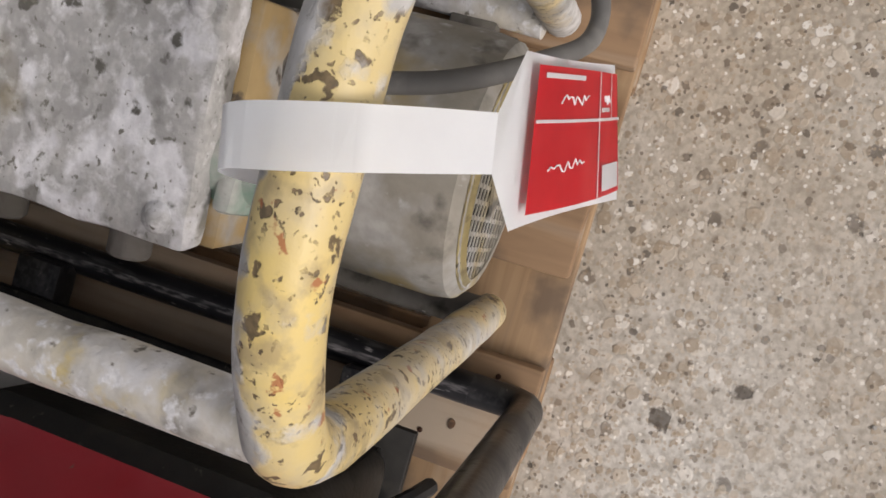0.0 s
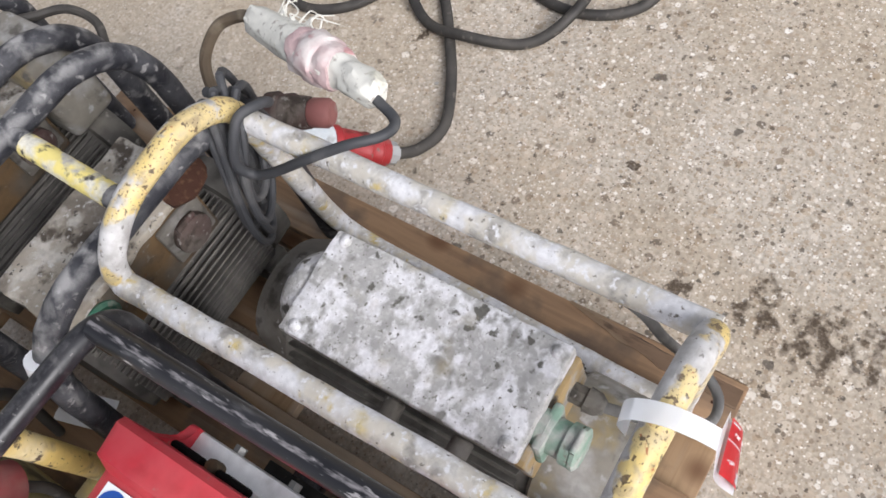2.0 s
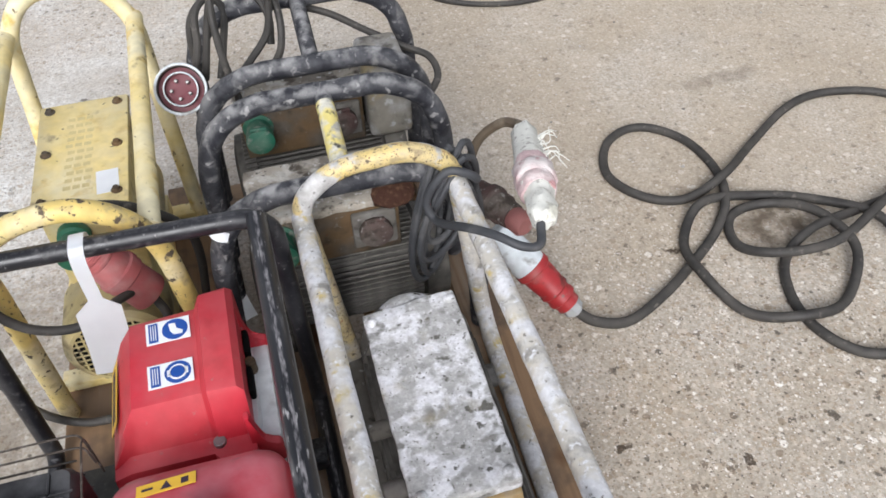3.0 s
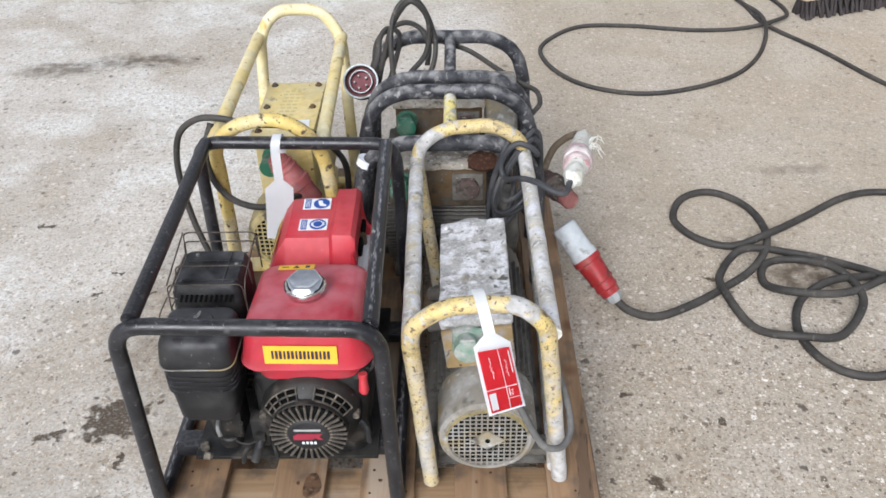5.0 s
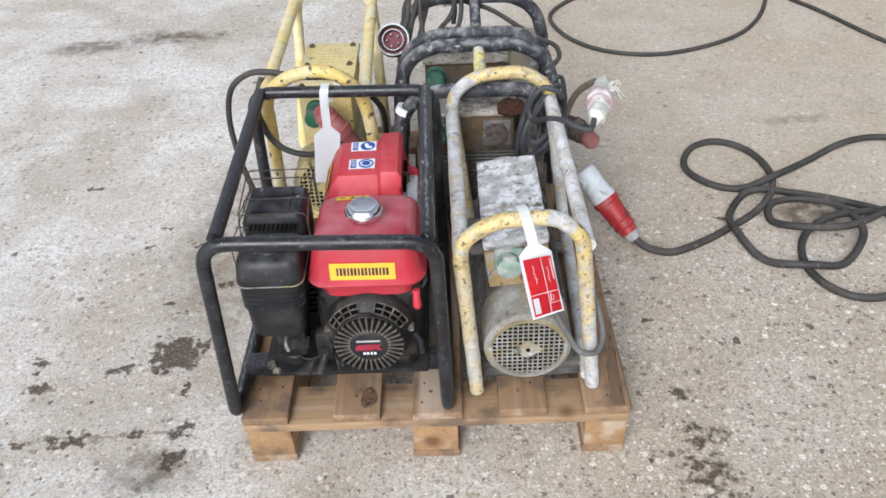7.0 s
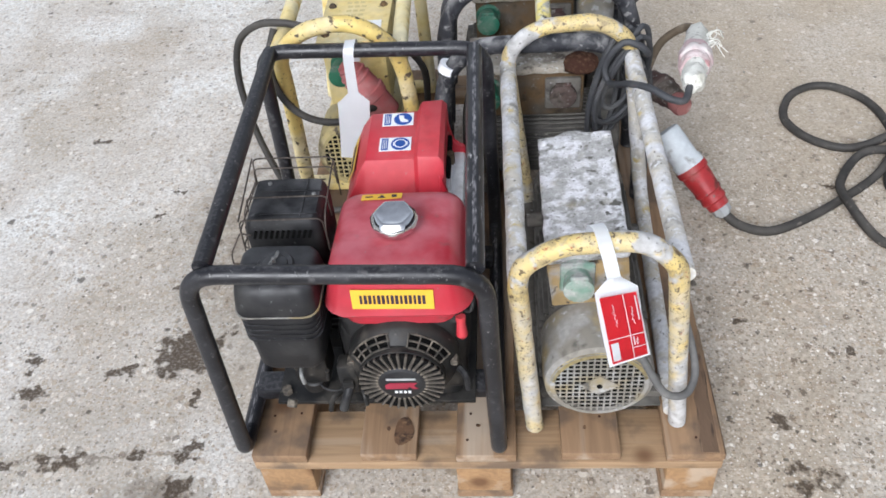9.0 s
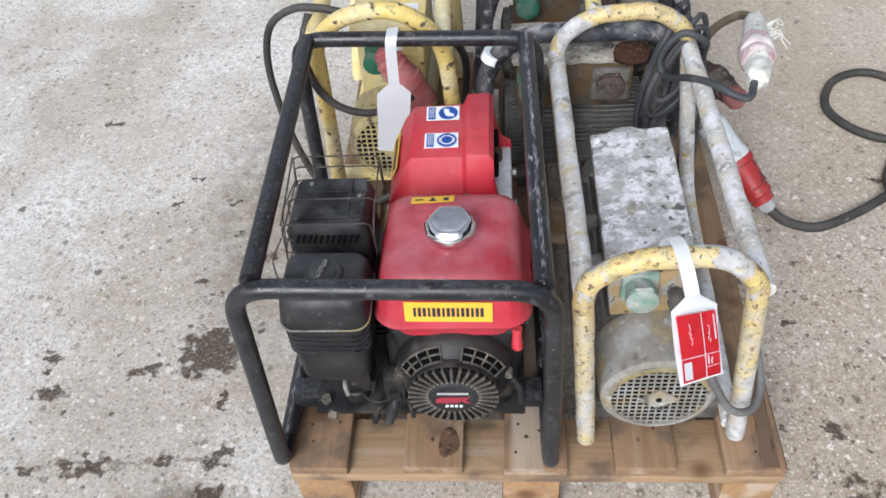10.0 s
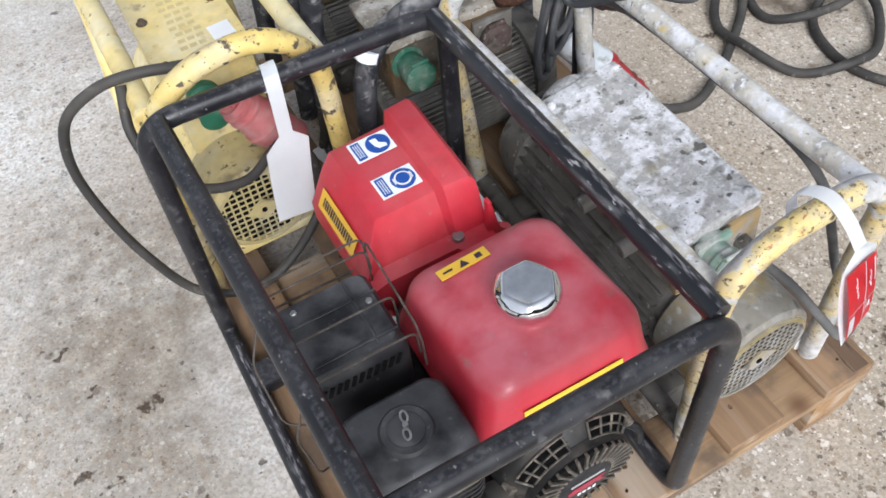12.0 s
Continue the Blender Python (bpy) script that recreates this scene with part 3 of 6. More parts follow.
    b.inputs["Strength"].default_value, b.inputs["Distance"].default_value = 0.55, 0.002
    l.new(h, b.inputs["Height"])
    l.new(b.outputs[0], p.inputs["Normal"])
    return m


STAINS = [(-0.252, 0.346, 0.070, 0.070, 1.0), (-0.374, 0.312, 0.034, 0.022, 0.85), (-0.562, 0.248, 0.034, 0.025, 0.85), (-0.432, 0.079, 0.060, 0.022, 0.75),
          (-0.230, -0.015, 0.10, 0.06, 0.75), (0.950, 0.160, 0.020, 0.020, 0.9), (0.985, 0.035, 0.06, 0.04, 0.55),
          (0.975, -0.06, 0.08, 0.06, 0.6), (1.00, -0.16, 0.08, 0.07, 0.55), (0.955, -0.24, 0.06, 0.06, 0.55), (-1.06, 2.23, 0.17, 0.07, 0.75),
          (-0.74, 2.30, 0.22, 0.07, 0.85), (1.49, 0.85, 0.11, 0.08, 0.95), (1.38, 0.99, 0.09, 0.04, 0.5), (1.62, 1.40, 0.13, 0.03, 0.4),
          (-0.17, 0.82, 0.20, 0.44, 0.50), (0.25, 1.75, 0.55, 0.22, 0.2)]
# small dark spots (x, y, radius) and the thin crack through them
SPOTS = [(-0.692, 1.12, 0.018), (-0.432, 0.776, 0.013), (-0.294, 0.785, 0.014), (-0.318, 0.536, 0.018), (-0.263, 0.507, 0.012), (-0.580, 0.322, 0.018),
         (-0.152, 0.399, 0.018), (-0.189, 0.227, 0.013), (-0.274, 0.091, 0.026), (-0.175, 0.098, 0.024), (-0.181, 0.016, 0.034), (-0.544, 0.075, 0.018),
         (-0.258, 0.691, 0.012), (-0.403, 0.889, 0.013), (-0.173, 0.635, 0.017), (1.222, 0.848, 0.020), (1.144, 0.334, 0.012), (0.86, -0.04, 0.014), (0.94, 0.41, 0.014), (0.45, 2.55, 0.03)]
STAINS += [(x, y, r * 1.15, r * 0.85, 0.85) for x, y, r in SPOTS] + [(-0.36, 0.090, 0.24, 0.006, 0.6), (-1.0, 2.98, 0.20, 0.02, 0.4)]
M_GROUND = ground_material("worn_aggregate_concrete", (0.485, 0.415, 0.325), (0.655, 0.625, 0.580), STAINS)
M_FARSLAB = ground_material("damp_grey_concrete", (0.26, 0.26, 0.255), (0.27, 0.275, 0.28), [], wet=0.5)


# ---- mesh tools ----
def V(*p):
    return Vector(p)


def box(bm, x0, x1, y0, y1, z0, z1, bevel=0.003, seg=2):
    r = bmesh.ops.create_cube(bm, size=1.0)
    vs = r["verts"]
    for v in vs:
        v.co = V(x0 + (v.co.x + 0.5) * (x1 - x0), y0 + (v.co.y + 0.5) * (y1 - y0), z0 + (v.co.z + 0.5) * (z1 - z0))
    if bevel:
        es = list({e for v in vs for e in v.link_edges})
        bmesh.ops.bevel(bm, geom=es, offset=bevel, segments=seg, profile=0.5, affect="EDGES")
    return bm


def loft(bm, sections, n=5, power=None):
    """Rounded-rectangle sections (z, cx, cy, half x, half y, corner radius), joined upwards and capped."""
    rings = []
    for z, cx, cy, hx, hy, r in sections:
        r = min(r, hx * 0.999, hy * 0.999)
        ring = []
        for k, (sx, sy) in enumerate(((1, 1), (-1, 1), (-1, -1), (1, -1))):
            for i in range(n + 1):
                a = math.pi / 2 * (k + i / n)
                ring.append(bm.verts.new((cx + sx * (hx - r) + r * math.cos(a), cy + sy * (hy - r) + r * math.sin(a), z)))
        rings.append(ring)
    m = len(rings[0])
    for a, b in zip(rings, rings[1:]):
        for i in range(m):
            bm.faces.new((a[i], a[(i + 1) % m], b[(i + 1) % m], b[i]))
    bm.faces.new(rings[0][::-1])
    bm.faces.new(rings[-1])
    return bm


def rounded(path, fillet, n=6):
    """A polyline with its corners rounded."""
    pts = [Vector(p) for p in path]
    out = [pts[0]]
    for a, b, c in zip(pts, pts[1:], pts[2:]):
        d = min(fillet, (a - b).length * 0.48, (c - b).length * 0.48)
        p, q = b + (a - b).normalized() * d, b + (c - b).normalized() * d
        out += [p.lerp(b, i / n).lerp(b.lerp(q, i / n), i / n) for i in range(n + 1)]
    return out + [pts[-1]]


def spline(path, n=8):
    """A smooth line through the points."""
    pts = [Vector(p) for p in path]
    pts = [pts[0] * 2 - pts[1]] + pts + [pts[-1] * 2 - pts[-2]]
    out = []
    for p0, p1, p2, p3 in zip(pts, pts[1:], pts[2:], pts[3:]):
        for i in range(n):
            t = i / n
            out.append(0.5 * (2 * p1 + (p2 - p0) * t + (2 * p0 - 5 * p1 + 4 * p2 - p3) * t * t + (3 * p1 - p0 - 3 * p2 + p3) * t ** 3))
    return out + [pts[-2]]


def sweep(bm, pts, radius, seg=12, lumps=0.0):
    """A round tube along the points, its ends capped; radius a number or one for each point."""
    pts = [Vector(p) for p in pts]
    keep = [pts[0]]
    for p in pts[1:]:
        if (p - keep[-1]).length > 1e-5:
            keep.append(p)
    pts = keep
    rr = radius if isinstance(radius, (list, tuple)) else [radius] * len(pts)
    tan = (pts[1] - pts[0]).normalized()
    side = tan.orthogonal().normalized()
    rings = []
    for i, p in enumerate(pts):
        t2 = (pts[min(i + 1, len(pts) - 1)] - pts[max(i - 1, 0)]).normalized()
        side = (tan.rotation_difference(t2) @ side)
        side = (side - t2 * side.dot(t2)).normalized()
        tan = t2
        up = tan.cross(side)
        ring = []
        for k in range(seg):
            a = 2 * math.pi * k / seg
            r = rr[i]
            d = side * math.cos(a) + up * math.sin(a)
            if lumps:
                r *= 1 + lumps * noise.noise((p + d * r) * 40)
            ring.append(bm.verts.new(p + d * r))
        rings.append(ring)
    for a, b in zip(rings, rings[1:]):
        for k in range(seg):
            bm.faces.new((a[k], a[(k + 1) % seg], b[(k + 1) % seg], b[k]))
    bm.faces.new(rings[0][::-1])
    bm.faces.new(rings[-1])
    return bm


def lathe(bm, a, b, profile, seg=24):
    """A turned solid from a to b: profile of (share of the way, radius)."""
    a, b = Vector(a), Vector(b)
    ax = (b - a).normalized()
    side = ax.orthogonal().normalized()
    up = ax.cross(side)
    rings = []
    for s, r in profile:
        c = a.lerp(b, s)
        rings.append([bm.verts.new(c + (side * math.cos(2 * math.pi * k / seg) + up * math.sin(2 * math.pi * k / seg)) * max(r, 1e-4)) for k in range(seg)])
    for p, q in zip(rings, rings[1:]):
        for k in range(seg):
            bm.faces.new((p[k], p[(k + 1) % seg], q[(k + 1) % seg], q[k]))
    bm.faces.new(rings[0][::-1])
    bm.faces.new(rings[-1])
    return bm


def cyl(bm, a, b, r, bevel=0.0, seg=20):
    e = bevel / max((Vector(b) - Vector(a)).length, 1e-6)
    if bevel:
        return lathe(bm, a, b, [(0, r - bevel), (e, r), (1 - e, r), (1, r - bevel)], seg)
    return lathe(bm, a, b, [(0, r), (1, r)], seg)


def turn(bm, centre, rx=0, ry=0, rz=0, since=0):
    """Turns the vertices made since a count about a point."""
    bm.verts.ensure_lookup_table()
    m = Matrix.Translation(centre) @ pose(0, 0, 0, rx, ry, rz) @ Matrix.Translation(-Vector(centre))
    for v in list(bm.verts)[since:]:
        v.co = m @ v.co
    return bm


def B():
    return bmesh.new()


def mesh_of(name, bm, material, at=(0, 0, 0), sharp=38):
    bmesh.ops.recalc_face_normals(bm, faces=bm.faces)
    if any(at):
        bmesh.ops.translate(bm, verts=bm.verts, vec=-Vector(at))
    me = bpy.data.meshes.new(name)
    bm.to_mesh(me)
    bm.free()
    me.polygons.foreach_set("use_smooth", [True] * len(me.polygons))
    me.set_sharp_from_angle(angle=radians(sharp))
    me.materials.append(material)
    return me


def thing(name, at, label, category, group="", kind=""):
    ob = new(name)
    ob.empty_display_size = 0.05
    ob.location = at
    return tagged(ob, label, category, group, kind)


def base_of(ob):
    while ob.parent:
        ob = ob.parent
    return ob.location.copy()


def part(name, bm, material, parent, label=""):
    """One mesh under a thing or a part; the mesh is given in world metres."""
    ob = new(name, mesh_of(name, bm, material, base_of(parent)))
    ob.parent = parent
    return tagged(ob, label) if label else ob


def solo(name, bm, material, label, category, at=(0, 0, 0), group="", kind=""):
    ob = new(name, mesh_of(name, bm, material, at))
    ob.location = at
    return tagged(ob, label, category, group, kind)


def slab_on(bm, o, u, v, w, h, thick=0.0006):
    """A thin sheet centred at o, w along u and h along v."""
    u, v = Vector(u).normalized(), Vector(v).normalized()
    n = u.cross(v).normalized()
    o = Vector(o)
    lo = [bm.verts.new(o + u * w * a / 2 + v * h * b / 2) for a, b in ((-1, -1), (1, -1), (1, 1), (-1, 1))]
    hi = [bm.verts.new(x.co + n * thick) for x in lo]
    bm.faces.new(lo[::-1])
    bm.faces.new(hi)
    for i in range(4):
        bm.faces.new((lo[i], lo[(i + 1) % 4], hi[(i + 1) % 4], hi[i]))
    return bm


def outline_on(bm, o, u, v, pts, thick=0.0006):
    """A thin flat shape with the given outline."""
    u, v = Vector(u).normalized(), Vector(v).normalized()
    n, o = u.cross(v).normalized(), Vector(o)
    lo = [bm.verts.new(o + u * a + v * b) for a, b in pts]
    hi = [bm.verts.new(x.co + n * thick) for x in lo]
    bm.faces.new(lo[::-1])
    bm.faces.new(hi)
    m = len(lo)
    for i in range(m):
        bm.faces.new((lo[i], lo[(i + 1) % m], hi[(i + 1) % m], hi[i]))
    return bm


def ring_pts(r, n=24, cx=0.0, cy=0.0):
    return [(cx + r * math.cos(2 * math.pi * k / n), cy + r * math.sin(2 * math.pi * k / n)) for k in range(n)]


def grille(bm, centre, radius, step, bar, ax_u, ax_v, hub=0.0, thick=0.0008):
    """A round perforated plate: crossing strips cut to a circle."""
    o, u, v = Vector(centre), Vector(ax_u), Vector(ax_v)
    k = int(radius / step)
    for i in range(-k, k + 1):
        c = i * step
        half = math.sqrt(max(radius ** 2 - c ** 2, 1e-6))
        slab_on(bm, o + u * c, u, v, bar, 2 * half, thick)
        slab_on(bm, o + v * c + u.cross(v) * 0.0004, u, v, 2 * half, bar, thick)
    return bm


# ---- ground ----
bm = B()
bmesh.ops.create_grid(bm, x_segments=2, y_segments=2, size=400)
solo("ground", bm, M_GROUND, "worn beige exposed-aggregate concrete yard with oil stains", "ground", kind="structure")
bm = B()
box(bm, -14, 14, 3.03, 17, -0.1, 0.006, 0.004)
solo("pavement", bm, M_FARSLAB, "damp darker grey concrete slab beyond the joint", "pavement", kind="structure")
bm = B()
box(bm, 2.02, 9, 3.02, 3.3, 0, 2.6, 0.01)
solo("wall_north", bm, M_WALL, "weathered plastered wall at the yard's edge", "wall", kind="structure")
bm = B()
box(bm, 1.93, 2.02, 3.03, 3.12, 0, 2.6, 0.006)
solo("wall_post", bm, M_DIRT, "dark post at the end of the plastered wall", "post", kind="structure")
rnd = random.Random(4)


def crumb(bm, x, y, s):
    r = bmesh.ops.create_icosphere(bm, subdivisions=1, radius=s)
    f = [rnd.uniform(0.6, 1.2) for _ in range(3)]
    a = rnd.uniform(0, 6.28)
    for v in r["verts"]:
        q = V(v.co.x * f[0], v.co.y * f[1], v.co.z * f[2] * 0.6)
        v.co = V(x + q.x * math.cos(a) - q.y * math.sin(a), y + q.x * math.sin(a) + q.y * math.cos(a), q.z + s * 0.3)


bm = B()
for _ in range(420):
    crumb(bm, rnd.uniform(-1.2, 2.2), rnd.uniform(-0.5, 2.9), rnd.choice((0.0015, 0.002, 0.003, 0.0045)))
solo("stone_crumbs", bm, M_CRUMB, "loose stone crumbs and grit on the concrete", "grit", kind="stuff")
bm = B()
for _ in range(240):
    x = rnd.uniform(2.0, 3.4)
    y = 3.0 - abs(rnd.gauss(0, 0.03))
    h = rnd.uniform(0.02, 0.09)
    d = rnd.uniform(-0.03, 0.03)
    vs = [bm.verts.new(p) for p in ((x - 0.002, y, 0), (x + 0.002, y, 0), (x + d, y - 0.02, h))]
    bm.faces.new(vs)
solo("dry_weeds", bm, M_WEED, "dry weeds along the foot of the wall", "weeds", kind="stuff")
bm = B()
for _ in range(60):
    crumb(bm, 2.78 + rnd.gauss(0, 0.14), 2.74 + rnd.gauss(0, 0.05), rnd.uniform(0.008, 0.03))
solo("swept_dirt", bm, M_DIRT, "small heap of dark swept dirt beside the broom", "dirt", kind="stuff")

# ---- pallet ----
pallet = thing("wooden_pallet", (0.4, 0.6, 0), "worn pine pallet carrying the machines, on the concrete", "pallet")
PALLET_H, NAIL_X = 0.144, []


def warped(bm, seed, amount=0.0016):
    for v in bm.verts:
        q = v.co * 5 + V(seed, seed * 2, 0)
        v.co.z += amount * noise.noise(q)
        v.co.x += amount * 0.7 * noise.noise(q * 1.7 + V(9, 0, 0))
    return bm


for i, (x0, x1) in enumerate(((0.0, 0.097), (0.19, 0.287), (0.355, 0.457), (0.533, 0.632), (0.708, 0.802))):
    bm = B()
    box(bm, x0, x1, 0.0 + 0.003 * (i % 2), 1.2, 0.1225, PALLET_H, 0.003)
    bmesh.ops.subdivide_edges(bm, edges=[e for e in bm.edges if e.calc_length() > 0.5], cuts=10)
    part("plank", warped(bm, i * 3.1), M_PLANK, pallet)
    NAIL_X += [x0 + 0.03, x1 - 0.03]
for y0, y1 in ((0.0, 0.108), (0.545, 0.655), (1.092, 1.2)):
    bm = B()
    part("cross_board", box(bm, 0.0, 0.802, y0, y1, 0.1, 0.122, 0.003), M_CROSS, pallet)
    for x0, x1 in ((0.003, 0.097), (0.352, 0.447), (0.712, 0.799)):
        bm = B()
        part("block", box(bm, x0, x1, y0 + 0.003, y1 + 0.02 if y0 < 1 else y1 - 0.003, 0.022, 0.0998, 0.004), M_BLOCK, pallet)
for x0, x1 in ((0.004, 0.099), (0.35, 0.45), (0.71, 0.8)):
    bm = B()
    part("runner", box(bm, x0, x1, 0.004, 1.196, 0.0, 0.0218, 0.003), M_PLANK, pallet)
bm = B()
wane = []
for k in range(13):
    y = 0.004 + 0.022 * k
    w = 0.040 * (1 - (k / 12) ** 2) * (0.85 + 0.3 * noise.noise(V(y * 30, 0, 3))) + 0.004
    wane.append([bm.verts.new(q) for q in ((0.8035 - w, y, PALLET_H + 0.0012), (0.8035 - w * 0.45, y, PALLET_H + 0.0030), (0.8045, y, PALLET_H - 0.004), (0.8045, y, 0.1232), (0.8035 - w, y, 0.1232))])
for a, b in zip(wane, wane[1:]):
    for k in range(5):
        bm.faces.new((a[k], a[(k + 1) % 5], b[(k + 1) % 5], b[k]))
bm.faces.new(wane[0][::-1])
bm.faces.new(wane[-1])
part("bark_edge", bm, M_WANE, pallet, "dark bark left on the board's edge")
for x, y, rx, ry in ((0.262, 0.048, 0.017, 0.030), (0.236, 0.055, 0.003, 0.005), (0.034, 0.050, 0.003, 0.0025), (0.392, 0.060, 0.004, 0.003), (0.575, 0.055, 0.003, 0.004)):
    bm = B()
    rim = [bm.verts.new((x + rx * (1 + 0.25 * noise.noise(V(x * 40 + math.cos(a), math.sin(a), y * 40))) * math.cos(a), y + ry * (1 + 0.25 * noise.noise(V(math.sin(a), x * 40, math.cos(a)))) * math.sin(a), PALLET_H + 0.0008)) for a in [2 * math.pi * k / 16 for k in range(16)]]
    low = [bm.verts.new(v.co - V(0, 0, 0.003)) for v in rim]
    bm.faces.new(rim)
    bm.faces.new(low[::-1])
    for k in range(16):
        bm.faces.new((low[k], low[(k + 1) % 16], rim[(k + 1) % 16], rim[k]))
    part("knot", bm, M_KNOT, pallet)
nail = B()
cyl(nail, (0, 0, -0.001), (0, 0, 0.0007), 0.0024, 0.0003, 8)
nail_mesh = mesh_of("nail", nail, M_RUST)
for x in NAIL_X:
    for y in (0.035, 0.078, 0.6, 1.14):
        if rnd.random() < 0.4:
            continue
        ob = new("nail", nail_mesh)
        ob.parent = pallet
        ob.location = V(x + rnd.uniform(-0.016, 0.016), y + rnd.uniform(-0.016, 0.016), PALLET_H) - pallet.location


# ---- shared fittings ----
def frame_tube(name, path, r, fillet, material, parent, lumps=0.0, label="", seg=16):
    bm = B()
    pts = rounded(path, fillet, 8)
    fine = [pts[0]]
    for p in pts[1:]:
        k = max(1, int((p - fine[-1]).length / 0.03))
        a = fine[-1]
        fine += [a.lerp(p, (i + 1) / k) for i in range(k)]
    sweep(bm, fine, r, seg, lumps)
    return part(name, bm, material, parent, label)


def cable_tube(bm, path, r, n=8, seg=10):
    return sweep(bm, spline(path, n), r, seg)


def socket_with_flap(name, at, out, r, material, parent, label, deep=1.0):
    """A round wall socket with a collar and a hinged flap lid."""
    a, d = Vector(at), Vector(out).normalized()
    bm = B()
    lathe(bm, a - d * 0.012, a + d * 0.042 * deep, [(0, r * 1.18), (0.25, r * 1.18), (0.3, r * 0.92), (0.72, r * 0.92), (0.74, r * 1.06), (0.97, r * 1.06), (1, r * 0.98)], 22)
    s = part(name, bm, material, parent, label)
    bm = B()
    lathe(bm, a + d * (0.042 * deep + 0.0005), a + d * (0.042 * deep + 0.007), [(0, r * 1.08), (0.7, r * 1.08), (1, r * 0.95)], 22)
    part("flap_lid", bm, material, s)
    up = V(0, 0, 1) - d * d.z
    up.normalize()
    side = d.cross(up)
    bm = B()
    cyl(bm, a + d * (0.042 * deep + 0.003) + up * r * 1.1 - side * r * 0.6, a + d * (0.042 * deep + 0.003) + up * r * 1.1 + side * r * 0.6, r * 0.16, 0, 10)
    part("hinge", bm, material, s)
    return s


def plug(name, a, b, r, body_mat, collar_mat, label, gland_mat=None, parent=None, share=0.42):
    """An industrial plug: wide collar at a, ribbed body, cable gland at b."""
    a, b = Vector(a), Vector(b)
    if parent is None:
        t = thing(name, a, label, "plug")
    else:
        t = part(name, lathe(B(), a.lerp(b, 0.3), a.lerp(b, 0.31), [(0, r * 0.8), (1, r * 0.8)]), body_mat, parent, label)
    bm = B()
    lathe(bm, a, a.lerp(b, share), [(0, r * 0.80), (0.02, r * 0.93), (0.08, r), (0.8, r * 0.98), (0.84, r * 1.07), (1, r * 1.07)], 26)
    part("collar", bm, collar_mat, t)
    bm = B()
    lathe(bm, a.lerp(b, share), a.lerp(b, 0.9), [(0, r * 1.12), (0.12, r * 1.12), (0.16, r * 1.0), (0.3, r * 0.98), (0.55, r * 0.9), (0.58, r * 0.96), (0.63, r * 0.96), (0.66, r * 0.86), (0.74, r * 0.84), (0.77, r * 0.9), (0.83, r * 0.9), (0.86, r * 0.78), (1, r * 0.74)], 26)
    part("grip", bm, body_mat, t)
    bm = B()
    lathe(bm, a.lerp(b, 0.9), b, [(0, r * 0.62), (0.2, r * 0.66), (0.7, r * 0.64), (0.75, r * 0.5), (1, r * 0.42)], 8)
    part("gland", bm, gland_mat or M_GLAND, t)
    return t


# ---- petrol engine unit in a black tube frame ----
unit = thing("petrol_engine_unit", (0.2, 0.28, PALLET_H), "petrol engine unit with red tank in a scuffed black tube frame", "engine")
R1 = 0.0135
ZT = PALLET_H + R1 + 0.001
frame_tube("front_hoop", [(-0.006, 0.05, ZT), (-0.006, 0.004, ZT), (0.012, -0.004, 0.600), (0.421, -0.002, 0.587), (0.429, 0.002, ZT), (0.428, 0.05, ZT)], R1, 0.055, M_FRAME, unit)
frame_tube("rear_hoop", [(-0.004, 0.52, ZT), (-0.004, 0.566, ZT), (0.006, 0.562, 0.598), (0.418, 0.553, 0.594), (0.424, 0.56, ZT), (0.424, 0.52, ZT)], R1, 0.05, M_FRAME, unit)
frame_tube("top_rail", [(0.038, 0.006, 0.603), (0.028, 0.555, 0.600)], R1, 0.02, M_FRAME, unit)
frame_tube("top_rail", [(0.408, 0.006, 0.590), (0.399, 0.548, 0.596)], R1, 0.02, M_FRAME_RAIL, unit)
frame_tube("skid_tube", [(-0.006, 0.05, ZT), (-0.004, 0.52, ZT)], R1, 0.02, M_FRAME_RAIL, unit)
frame_tube("skid_tube", [(0.428, 0.05, ZT), (0.424, 0.52, ZT)], R1, 0.02, M_FRAME_RAIL, unit)
for y in (0.105, 0.42):
    bm = B()
    box(bm, -0.002, 0.42, y, y + 0.045, ZT + 0.004, ZT + 0.030, 0.003)
    part("cross_member", bm, M_FRAME, unit)
bm = B()
box(bm, 0.045, 0.39, 0.075, 0.50, 0.189, 0.198, 0.002)
part("base_plate", bm, M_ENGINE, unit)
for x in (0.06, 0.205):
    bm = B()
    cyl(bm, (x, 0.095, 0.197), (x, 0.095, 0.210), 0.009, 0.001, 6)
    part("bolt", bm, M_STARTER, unit)

# crankcase, cylinder, carburettor
bm = B()
loft(bm, [(0.198, 0.285, 0.20, 0.085, 0.11, 0.02), (0.30, 0.285, 0.195, 0.10, 0.115, 0.03), (0.40, 0.285, 0.19, 0.105, 0.115, 0.03), (0.424, 0.28, 0.19, 0.09, 0.10, 0.03)])
part("crankcase", bm, M_ENGINE, unit)
bm = B()
box(bm, 0.115, 0.20, 0.175, 0.26, 0.22, 0.385, 0.004)
barrel = part("cylinder", bm, M_ENGINE, unit)
for k in range(7):
    part("fin", box(B(), 0.10, 0.20, 0.16, 0.27, 0.285 + k * 0.014, 0.290 + k * 0.014, 0.001, 1), M_ENGINE, barrel)
bm = B()
box(bm, 0.085, 0.145, 0.085, 0.145, 0.235, 0.34, 0.008)
cyl(bm, (0.115, 0.10, 0.215), (0.115, 0.10, 0.24), 0.022, 0.003)
part("carburettor", bm, M_ENGINE, unit)
bm = B()
